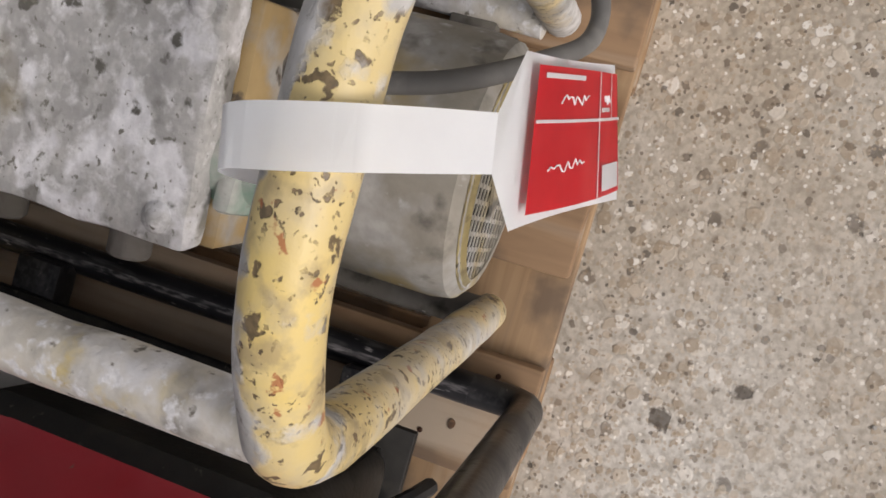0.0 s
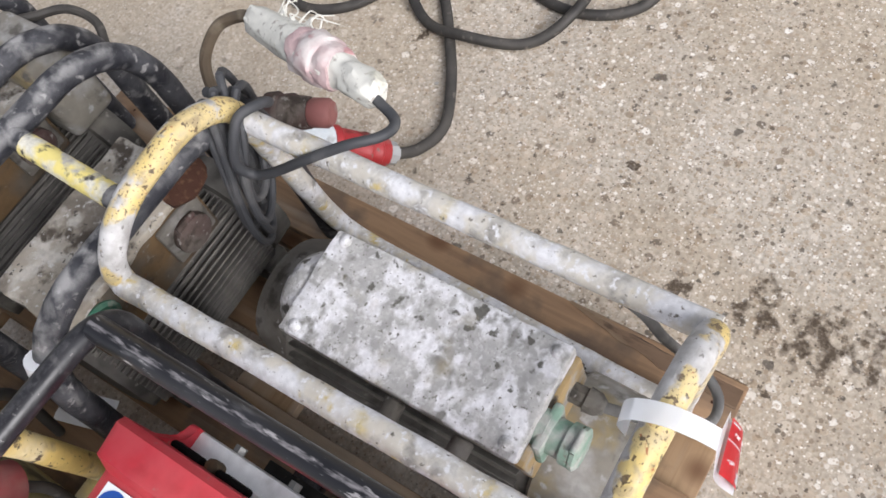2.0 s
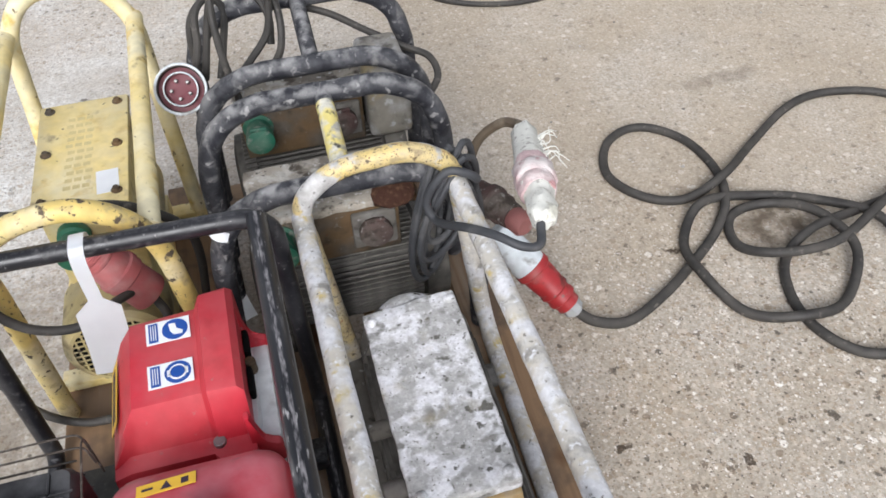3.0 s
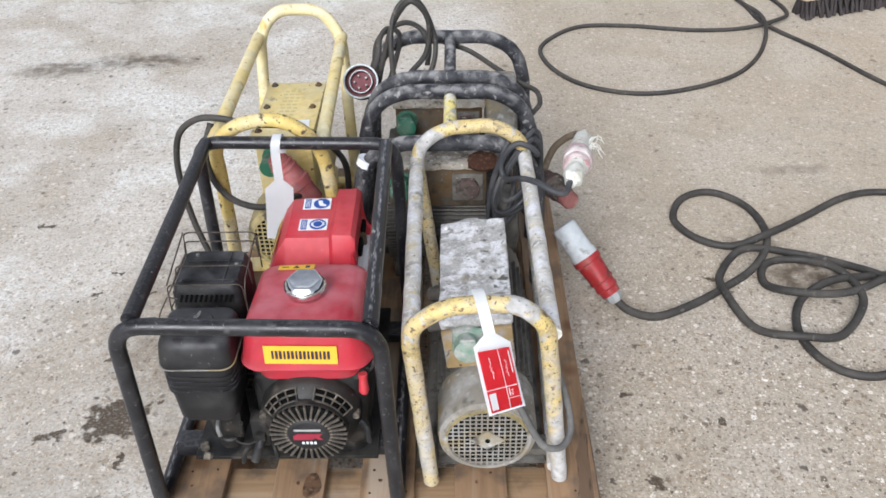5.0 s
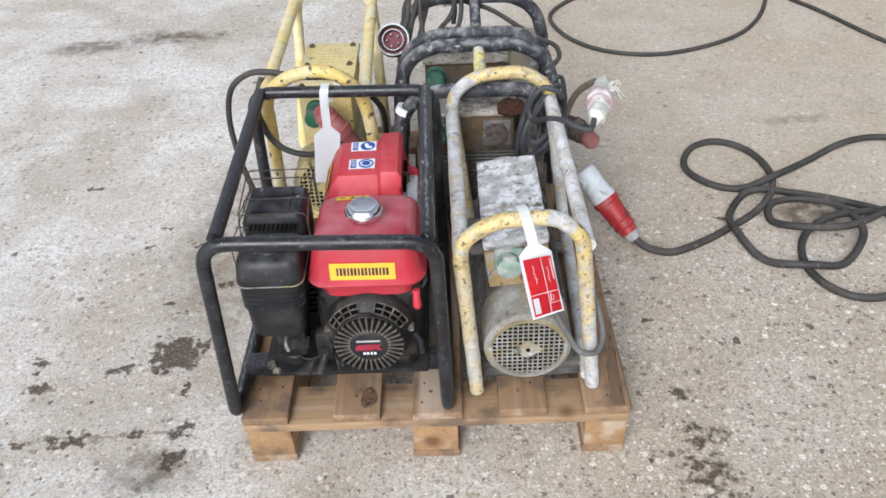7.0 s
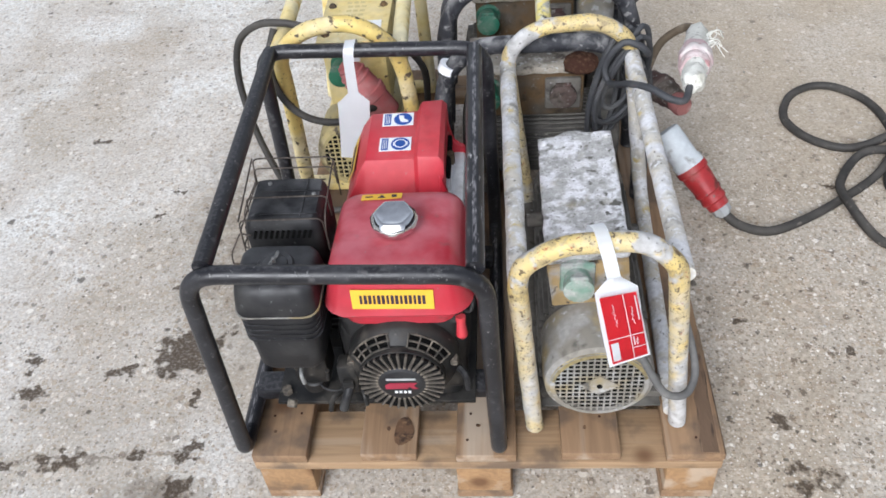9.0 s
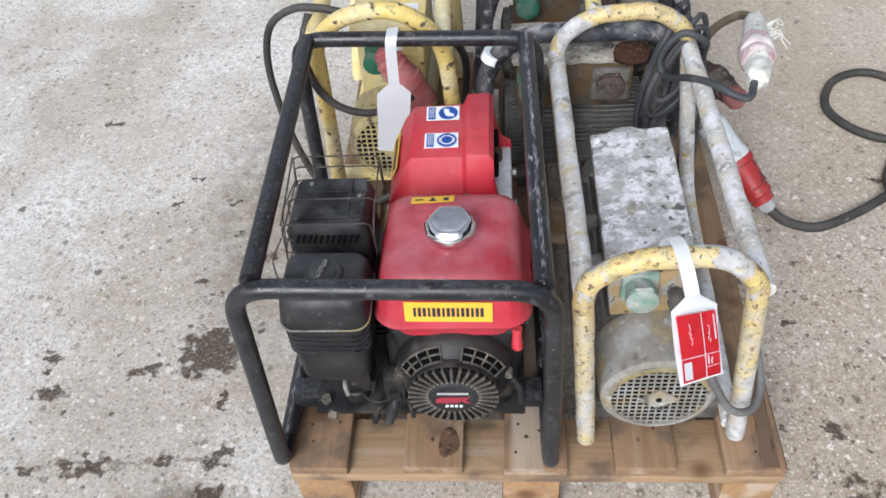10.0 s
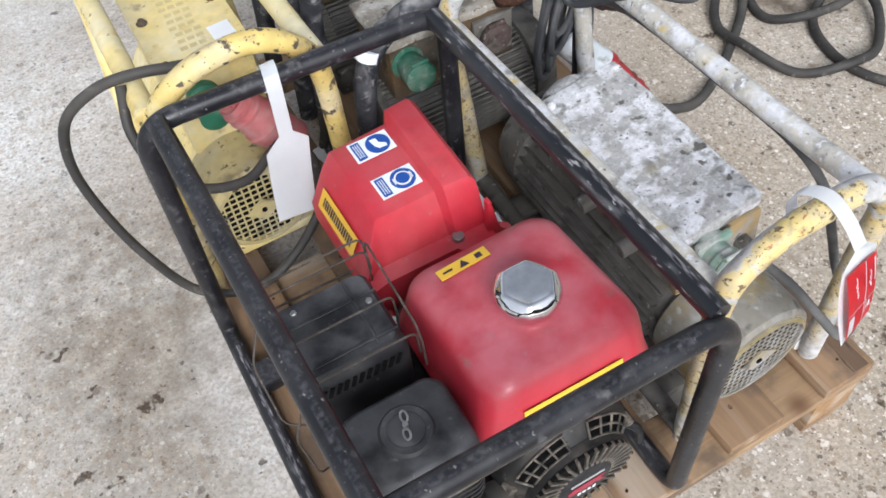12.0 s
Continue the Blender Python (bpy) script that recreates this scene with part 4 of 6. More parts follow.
sweep(bm, rounded([(0.112, 0.065, 0.312), (0.112, 0.048, 0.308), (0.116, 0.044, 0.292)], 0.01), 0.004, 8)
part("fuel_lever", bm, M_STEEL, unit, "pale grey fuel lever")
bm = B()
sweep(bm, [(0.085, 0.05, 0.24), (0.083, 0.04, 0.232)], 0.009, 8)
part("drain_nut", bm, M_STARTER, unit)
bm = B()
sweep(bm, rounded([(0.195, 0.06, 0.290), (0.188, 0.036, 0.282), (0.176, 0.024, 0.248)], 0.02), 0.008, 10)
part("throttle_grip", bm, M_BLACK, unit)
bm = B()
cable_tube(bm, [(0.118, 0.11, 0.225), (0.135, 0.07, 0.245), (0.165, 0.05, 0.262), (0.19, 0.045, 0.29)], 0.0022, 6, 6)
part("throttle_wire", bm, M_BLACK, unit)
for pts, r in (([(0.150, 0.062, 0.285), (0.156, 0.046, 0.300), (0.160, 0.040, 0.330)], 0.0035), ([(0.176, 0.050, 0.262), (0.160, 0.036, 0.262), (0.152, 0.030, 0.236)], 0.0045), ([(0.205, 0.052, 0.268), (0.212, 0.038, 0.262), (0.214, 0.034, 0.246)], 0.004)):
    part("control_lever", sweep(B(), spline(pts, 5), r, 8), M_ENGINE, unit)
bm = B()
box(bm, 0.172, 0.205, 0.045, 0.075, 0.26, 0.33, 0.006)
box(bm, 0.180, 0.198, 0.036, 0.046, 0.285, 0.30, 0.002)
part("control_bracket", bm, M_ENGINE, unit)

# air filter
bm = B()
loft(bm, [(0.335, 0.106, 0.09, 0.046, 0.048, 0.02), (0.345, 0.106, 0.09, 0.052, 0.052, 0.02), (0.42, 0.107, 0.09, 0.057, 0.055, 0.02), (0.469, 0.107, 0.09, 0.060, 0.056, 0.02)])
for k in range(4):
    loft(bm, [(0.412 + 0.011 * k, 0.107, 0.09, 0.060, 0.057, 0.02), (0.416 + 0.011 * k, 0.107, 0.09, 0.060, 0.057, 0.02)])
filt = part("air_filter_case", bm, M_BLACK, unit)
bm = B()
loft(bm, [(0.470, 0.107, 0.088, 0.062, 0.058, 0.022), (0.476, 0.107, 0.088, 0.063, 0.058, 0.022), (0.507, 0.107, 0.089, 0.060, 0.051, 0.022), (0.515, 0.107, 0.09, 0.057, 0.046, 0.020), (0.520, 0.107, 0.09, 0.051, 0.040, 0.018)])
part("filter_cover", bm, M_BLACK, filt)
bm = B()
loft(bm, [(0.4692, 0.107, 0.088, 0.0642, 0.0595, 0.022), (0.4712, 0.107, 0.088, 0.0642, 0.0595, 0.022)])
part("seam", bm, M_CASING, filt)
bm = B()
lathe(bm, (0.107, 0.09, 0.518), (0.107, 0.09, 0.5235), [(0, 0.030), (0.5, 0.0285), (1, 0.026)], 28)
lathe(bm, (0.107, 0.09, 0.5215), (0.107, 0.09, 0.527), [(0, 0.020), (0.6, 0.019), (1, 0.015)], 24)
part("boss", bm, M_BLACK, filt)
bm = B()
cyl(bm, (0.107, 0.09, 0.525), (0.107, 0.09, 0.536), 0.0032, 0.0005, 8)
for s_ in (-1, 1):
    ear = [V(0.107 + s_ * 0.003, 0.09 + s_ * 0.004, 0.529) + V(0.0052 * math.cos(a) * 0.6, 0.0062 * math.sin(a) + s_ * 0.005, 0.004 + 0.003 * math.cos(a)) for a in [2 * math.pi * k / 10 for k in range(11)]]
    sweep(bm, ear, 0.0013, 6)
part("wing_nut", bm, M_STEEL, filt)

# exhaust and its wire guard
bm = B()
loft(bm, [(0.37, 0.100, 0.235, 0.052, 0.050, 0.016), (0.43, 0.098, 0.235, 0.062, 0.057, 0.016), (0.500, 0.098, 0.235, 0.062, 0.057, 0.014), (0.518, 0.098, 0.236, 0.058, 0.053, 0.014), (0.525, 0.098, 0.236, 0.053, 0.048, 0.012)])
muff = part("exhaust_silencer", bm, M_BLACK, unit)
bm = B()
box(bm, 0.055, 0.155, 0.196, 0.199, 0.5252, 0.5272, 0.0005, 1)
box(bm, 0.055, 0.155, 0.252, 0.255, 0.5252, 0.5272, 0.0005, 1)
box(bm, 0.127, 0.130, 0.190, 0.280, 0.5252, 0.5272, 0.0005, 1)
part("pressed_rib", bm, M_BLACK, muff)
for x, y in ((0.066, 0.272), (0.143, 0.243)):
    bm = B()
    cyl(bm, (x, y, 0.523), (x, y, 0.5288), 0.004, 0.001, 6)
    part("screw", bm, M_STEEL, muff)
# black boxes laid on the silencer paint the shade of its slots
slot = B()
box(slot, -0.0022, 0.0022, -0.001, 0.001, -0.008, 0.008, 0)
slot_mesh = mesh_of("slot", slot, M_FLATBLACK)
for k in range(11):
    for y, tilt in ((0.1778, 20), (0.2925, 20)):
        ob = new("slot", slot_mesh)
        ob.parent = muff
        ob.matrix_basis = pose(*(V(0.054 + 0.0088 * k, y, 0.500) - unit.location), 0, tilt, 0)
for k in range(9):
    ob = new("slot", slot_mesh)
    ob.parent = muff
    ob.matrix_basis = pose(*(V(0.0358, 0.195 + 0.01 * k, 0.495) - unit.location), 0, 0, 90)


def wire(path, r=0.0014, fillet=0.012):
    bm = B()
    sweep(bm, rounded(path, fillet, 4), r, 6)
    part("guard_wire", bm, M_WIRE, muff)


for y in (0.178, 0.232):
    wire([(0.030, y, 0.45), (0.034, y, 0.531), (0.166, y, 0.532), (0.168, y, 0.49)])
for y, z in ((0.300, 0.536), (0.306, 0.552)):
    wire([(0.030, y, 0.47), (0.034, y, z), (0.168, y, z), (0.170, y, 0.50)])
for z in (0.445, 0.475, 0.505):
    wire([(0.15, 0.305, z), (0.032, 0.305, z), (0.030, 0.176, z), (0.05, 0.172, z)])
wire([(0.170, 0.306, 0.47), (0.170, 0.306, 0.552), (0.170, 0.186, 0.534), (0.170, 0.174, 0.515), (0.170, 0.172, 0.47)], fillet=0.02)
wire([(0.034, 0.306, 0.552), (0.034, 0.176, 0.531)])
wire([(0.030, 0.176, 0.505), (0.010, 0.165, 0.47), (0.018, 0.15, 0.40), (0.05, 0.17, 0.38)])
wire([(0.030, 0.302, 0.505), (0.004, 0.28, 0.46), (0.006, 0.24, 0.38), (0.05, 0.22, 0.36)])

# recoil starter and fan cover
cx, cz = 0.281, 0.324
bm = B()
lathe(bm, (cx, 0.085, cz), (cx, 0.024, cz), [(0, 0.078), (0.4, 0.074), (0.6, 0.070), (0.97, 0.068), (1, 0.065)], 40)
starter = part("recoil_starter", bm, M_ENGINE, unit)
bm = B()
box(bm, cx - 0.105, cx + 0.100, 0.082, 0.112, 0.215, 0.390, 0.02, 3)
lathe(bm, (cx, 0.11, cz + 0.005), (cx, 0.036, cz + 0.005), [(0, 0.089), (0.62, 0.089), (0.80, 0.084), (1, 0.066)], 40)
part("fan_cover", bm, M_ENGINE, starter)
rib = B()
box(rib, -0.0020, 0.0020, -0.005, 0.002, 0.036, 0.0680, 0.0006, 1)
rib_mesh = mesh_of("rib", rib, M_STARTER)
for k in range(32):
    ob = new("rib", rib_mesh)
    ob.parent = starter
    ob.matrix_basis = pose(*(V(cx, 0.022, cz) - unit.location), 0, 360 / 32 * k, 0)
# black disc among the ribs paints the gaps between them dark
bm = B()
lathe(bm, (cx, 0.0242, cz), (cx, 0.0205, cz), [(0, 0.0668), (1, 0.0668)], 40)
part("slot_backing", bm, M_FLATBLACK, starter)
bm = B()
lathe(bm, (cx, 0.022, cz), (cx, 0.0135, cz), [(0, 0.0385), (0.5, 0.038), (0.8, 0.035), (1, 0.032)], 36)
part("hub_disc", bm, M_BLACK, starter)


def on_arch(r, a, lift=0.0):
    """A point on the sloping ring round the starter."""
    return V(cx + r * math.cos(radians(a)), 0.036 + (r - 0.066) * 0.82 - lift, cz + 0.005 + r * math.sin(radians(a)))


# slots are black plates on the ring, their inner shade put into colour
for s in (-1, 1):
    for j in range(4):
        for r0, r1 in ((0.0665, 0.0730), (0.0750, 0.0815)):
            a0, a1 = 90 + s * (13 + j * 14), 90 + s * (25 + j * 14)
            bm = B()
            quad = [bm.verts.new(on_arch(r, a, 0.0012)) for r, a in ((r0, a0), (r1, a0), (r1, (a0 + a1) / 2), (r1, a1), (r0, a1), (r0, (a0 + a1) / 2))]
            bm.faces.new(quad)
            bmesh.ops.solidify(bm, geom=bm.faces[:], thickness=0.001)
            part("painted_slot", bm, M_FLATBLACK, starter)
    for j in range(5):
        a = 90 + s * (12 + j * 14)
        part("slot_bar", sweep(B(), [on_arch(0.0655, a, 0.0025), on_arch(0.0828, a, 0.0025)], 0.0015, 6), M_STARTER, starter)
for r in (0.0656, 0.0740, 0.0825):
    for a0, a1 in ((22, 80), (100, 158)):
        part("slot_bar", sweep(B(), [on_arch(r, a, 0.0025) for a in range(a0, a1 + 1, 6)], 0.0015, 6), M_STARTER, starter)
for a in (8, 172, 270):
    o = on_arch(0.083, a, 0.001)
    part("bolt", cyl(B(), o + V(0, 0.01, 0), o - V(0, 0.006, 0), 0.0065, 0.001, 8), M_STARTER, starter)
bm = B()
slab_on(bm, (cx, 0.0132, cz + 0.016), (1, 0, 0), (0, 0, 1), 0.046, 0.0045)
part("badge_bar", bm, M_BADGE, starter, "white brand mark as a plain bar")
bm = B()
outline_on(bm, (cx, 0.0132, cz - 0.001), (1, 0, 0), (0, 0, 1), [(-0.026, -0.007), (0.008, -0.007), (0.012, -0.002), (0.017, -0.007), (0.026, -0.007), (0.019, 0.001), (0.025, 0.008), (-0.018, 0.008), (-0.026, 0.003)])
part("badge_mark", bm, M_BADGERED, starter, "dark red brand mark as a plain shape")
for k in range(4):
    part("badge_bar", slab_on(B(), (cx - 0.010 + k * 0.007, 0.0132, cz - 0.016), (1, 0, 0), (0, 0, 1), 0.0045, 0.006), M_GREYPLATE, starter)
bm = B()
sweep(bm, rounded([(cx + 0.088, 0.058, cz - 0.012), (cx + 0.100, 0.045, cz - 0.016), (cx + 0.102, 0.04, cz - 0.045)], 0.01), 0.006, 8)
part("pull_grip", bm, M_BLACK, starter)

# tank
bm = B()
tx, ty = 0.284, 0.160
loft(bm, [(0.405, tx, ty, 0.080, 0.084, 0.03), (0.412, tx, ty, 0.088, 0.094, 0.03), (0.440, tx, ty, 0.095, 0.099, 0.035), (0.4445, tx, ty, 0.112, 0.110, 0.04), (0.4500, tx, ty, 0.1145, 0.112, 0.04), (0.4560, tx, ty, 0.112, 0.110, 0.04),
          (0.470, tx, ty, 0.1075, 0.107, 0.034), (0.500, tx, ty + 0.001, 0.102, 0.104, 0.034), (0.522, tx, ty + 0.002, 0.098, 0.100, 0.032), (0.533, tx, ty + 0.002, 0.094, 0.096, 0.031), (0.5405, tx, ty + 0.002, 0.087, 0.089, 0.029), (0.5450, tx, ty + 0.002, 0.078, 0.080, 0.026), (0.5472, tx, ty + 0.002, 0.062, 0.064, 0.022)], 7)
for v in bm.verts:
    v.co.z -= 0.125 * (v.co.y - 0.06) * max(0.0, min(1.0, (v.co.z - 0.456) / 0.085))
tank = part("fuel_tank", bm, M_RED, unit, "dusty red enamel fuel tank")
cap_at = V(0.284, 0.147, 0.544)
bm = B()
lathe(bm, cap_at, cap_at + V(0, 0, 0.009), [(0, 0.033), (0.4, 0.034), (1, 0.033)], 32)
fc = part("filler_cap", bm, M_CHROME, tank, "chrome filler cap")
bm = B()
ring = []
for z, r, amp in ((0.005, 0.0345, 0.0), (0.0085, 0.0365, 0.0), (0.013, 0.0365, 0.3), (0.0165, 0.0347, 0.5), (0.0195, 0.0325, 0.7), (0.0222, 0.0302, 0.8), (0.0238, 0.0280, 0.8), (0.0240, 0.0262, 0.7), (0.0232, 0.024, 0.5), (0.0222, 0.016, 0.2), (0.0219, 0.002, 0.0)):
    ring.append([bm.verts.new(cap_at + V((r * (1 - amp) + amp * r * 0.9 / math.cos(a % (math.pi / 3) - math.pi / 6)) * math.cos(a), (r * (1 - amp) + amp * r * 0.9 / math.cos(a % (math.pi / 3) - math.pi / 6)) * math.sin(a), z)) for a in [2 * math.pi * k / 48 for k in range(48)]])
for p, q in zip(ring, ring[1:]):
    for k in range(48):
        bm.faces.new((p[k], p[(k + 1) % 48], q[(k + 1) % 48], q[k]))
bm.faces.new(ring[0][::-1])
bm.faces.new(ring[-1])
part("cap_top", bm, M_CHROME, fc)


def brand_label(parent, o, u, v, w, h):
    """A yellow plate whose brand name is drawn as plain dark blocks."""
    o, u, v = Vector(o), Vector(u).normalized(), Vector(v).normalized()
    n = u.cross(v)
    s = part("label_plate", slab_on(B(), o, u, v, w, h), M_LABEL, parent, "yellow brand label with plain dark bars")
    for k in range(15):
        x = (k - 7) * w * 0.0545
        part("dark_block", slab_on(B(), o + n * 0.0008 + u * x, u, v, w * (0.038 if k % 3 else 0.030), h * 0.46, 0.0003), M_INK, s)


brand_label(tank, (0.281, 0.0520, 0.482), (1, 0, -0.02), (0, 0.13, 1), 0.122, 0.036)
bm = B()
slab_on(bm, (0.254, 0.231, 0.5266), (1, 0.05, 0), (0, 1, -0.21), 0.064, 0.017)
s = part("warning_label", bm, M_LABEL, tank, "small yellow warning label")
bm = B()
outline_on(bm, (0.254, 0.231, 0.5275), (1, 0.05, 0), (0, 1, -0.21), [(-0.006, -0.005), (0.006, -0.005), (0, 0.006)], 0.0003)
slab_on(bm, (0.234, 0.230, 0.5277), (1, 0.05, 0), (0, 1, -0.21), 0.012, 0.003, 0.0003)
slab_on(bm, (0.274, 0.232, 0.5273), (1, 0.05, 0), (0, 1, -0.21), 0.008, 0.008, 0.0003)
part("symbol", bm, M_INK, s)
bm = B()
sweep(bm, [(0.376, 0.082, 0.408), (0.376, 0.080, 0.398)], 0.008, 10)
sweep(bm, [(0.376, 0.080, 0.398), (0.377, 0.074, 0.374), (0.377, 0.075, 0.368)], [0.007, 0.0095, 0.006], 10)
part("ignition_switch", bm, M_REDPLASTIC, unit, "red plastic switch")
bm = B()
cable_tube(bm, [(0.37, 0.11, 0.40), (0.39, 0.09, 0.41), (0.395, 0.10, 0.43), (0.38, 0.13, 0.44)], 0.003, 6, 6)
part("switch_wire", bm, M_BLACK, unit)

# drive housing under the red cover
bm = B()
loft(bm, [(0.20, 0.275, 0.42, 0.075, 0.085, 0.02), (0.38, 0.275, 0.42, 0.08, 0.09, 0.03), (0.43, 0.275, 0.42, 0.075, 0.085, 0.03)])
part("drive_housing", bm, M_GREYPLATE, unit)
bm = B()
box(bm, 0.334, 0.374, 0.338, 0.498, 0.25, 0.410, 0.005)
side_plate = part("side_plate", bm, M_GREYPLATE, unit, "pale grey metal side plate")
for y in (0.37, 0.45):
    bm = B()
    cyl(bm, (0.372, y, 0.385), (0.383, y, 0.385), 0.008, 0.001, 6)
    part("bolt", bm, M_STEEL, side_plate)
bm = B()
rings = []
for x, z_front, z_back, y_front, y_back in ((0.169, 0.428, 0.432, 0.338, 0.498), (0.191, 0.471, 0.479, 0.352, 0.498), (0.208, 0.494, 0.500, 0.368, 0.502), (0.292, 0.493, 0.500, 0.370, 0.508), (0.300, 0.504, 0.512, 0.362, 0.520), (0.336, 0.504, 0.510, 0.360, 0.526), (0.344, 0.494, 0.500, 0.358, 0.528)):
    wide = 0.0 if x < 0.296 else 0.012
    prof = [(0.312 - wide, 0.385), (0.318 - wide, min(0.432, z_front - 0.004)), (0.340 - wide * 0.6, min(0.436, z_front - 0.002)), (y_front - 0.006, z_front - (0.012 if x > 0.19 else 0.001)), (y_front, z_front - 0.002), (y_front + 0.008, z_front), (y_back - 0.010, z_back), (y_back, z_back - 0.006), (y_back + 0.006, 0.42), (y_back + 0.008, 0.385)]
    rings.append([bm.verts.new((x, y, z)) for y, z in prof])
for p, q in zip(rings, rings[1:]):
    for k in range(len(p) - 1):
        bm.faces.new((p[k], p[k + 1], q[k + 1], q[k]))
bm.faces.new(rings[0][::-1])
bm.faces.new(rings[-1])
cover = part("engine_cover", bm, M_REDPLASTIC, unit, "bright red plastic cover with two blue safety stickers")
bm = B()
loft(bm, [(0.36, 0.262, 0.415, 0.078, 0.100, 0.012), (0.392, 0.262, 0.415, 0.078, 0.100, 0.012), (0.398, 0.262, 0.415, 0.074, 0.097, 0.012)])
part("cover_skirt", bm, M_REDPLASTIC, cover)
bm = B()
cyl(bm, (0.300, 0.330, 0.432), (0.300, 0.330, 0.441), 0.008, 0.001, 12)
part("screw", bm, M_STEEL, cover)
for y in (0.330, 0.502):
    bm = B()
    outline_on(bm, (0, y, 0), (1, 0, 0), (0, 0, 1), [(0.338, 0.382), (0.374, 0.382), (0.375, 0.416), (0.372, 0.422), (0.362, 0.423), (0.354, 0.430), (0.350, 0.442), (0.3445, 0.488), (0.338, 0.488)], 0.012)
    bmesh.ops.bevel(bm, geom=bm.edges[:], offset=0.0022, segments=2, profile=0.5, affect="EDGES")
    part("side_flange", bm, M_REDPLASTIC, cover)
bm = B()
for y in (0.385, 0.45):
    part("rubber_mount", box(B(), 0.343, 0.352, y, y + 0.042, 0.430, 0.452, 0.004), M_FLATBLACK, cover)
cyl(bm, (0.350, 0.435, 0.428), (0.350, 0.435, 0.452), 0.008, 0.001, 8)
part("brass_nut", bm, M_PANEL, cover)


def safety_sticker(o, u, v, boot):
    """White sticker with a blue disc, a plain white symbol and blue text bars."""
    o, u, v = Vector(o), Vector(u).normalized(), Vector(v).normalized()
    n = u.cross(v)
    s = part("safety_sticker", slab_on(B(), o, u, v, 0.056, 0.036), M_STICKER, cover, "white sticker with a blue mandatory sign")
    bm = B()
    outline_on(bm, o + n * 0.0008 + u * 0.009, u, v, ring_pts(0.0165, 28), 0.0003)
    slab_on(bm, o + n * 0.0008 - u * 0.0185, u, v, 0.012, 0.031, 0.0003)
    part("blue_disc", bm, M_BLUE, s)
    bm = B()
    if boot:
        pts = [(0.001, 0.010), (0.010, 0.009), (0.011, 0.001), (0.019, -0.005), (0.018, -0.010), (0.007, -0.009), (0.003, -0.003)]
        outline_on(bm, o + n * 0.0013, u, v, pts, 0.0003)
    else:
        outline_on(bm, o + n * 0.0013 + u * 0.009, u, v, ring_pts(0.0115, 20), 0.0003)
        for q in (-1, 1):
            slab_on(bm, o + n * 0.0013 + u * (0.009 + q * 0.0105), u, v, 0.005, 0.010, 0.0003)
    part("white_symbol", bm, M_STICKER, s)
    if not boot:
        bm = B()
        outline_on(bm, o + n * 0.0018 + u * 0.009, u, v, ring_pts(0.0090, 18), 0.0003)
        part("blue_face", bm, M_BLUE, s)
    bm = B()
    for q in (-1, 0, 1):
        slab_on(bm, o + n * 0.0013 + u * (-0.0185 + q * 0.003), u, v, 0.0011, 0.024, 0.0003)
    part("text_bar", bm, M_STICKER, s)


safety_sticker((0.258, 0.474, 0.5005), (1, 0.02, 0), (-0.02, 1, 0.045), True)
safety_sticker((0.258, 0.405, 0.4975), (1, 0.02, 0), (-0.02, 1, 0.045), False)
brand_label(cover, (0.1765, 0.423, 0.4535), (0, -1, 0), (0.50, 0.02, 1), 0.102, 0.030)


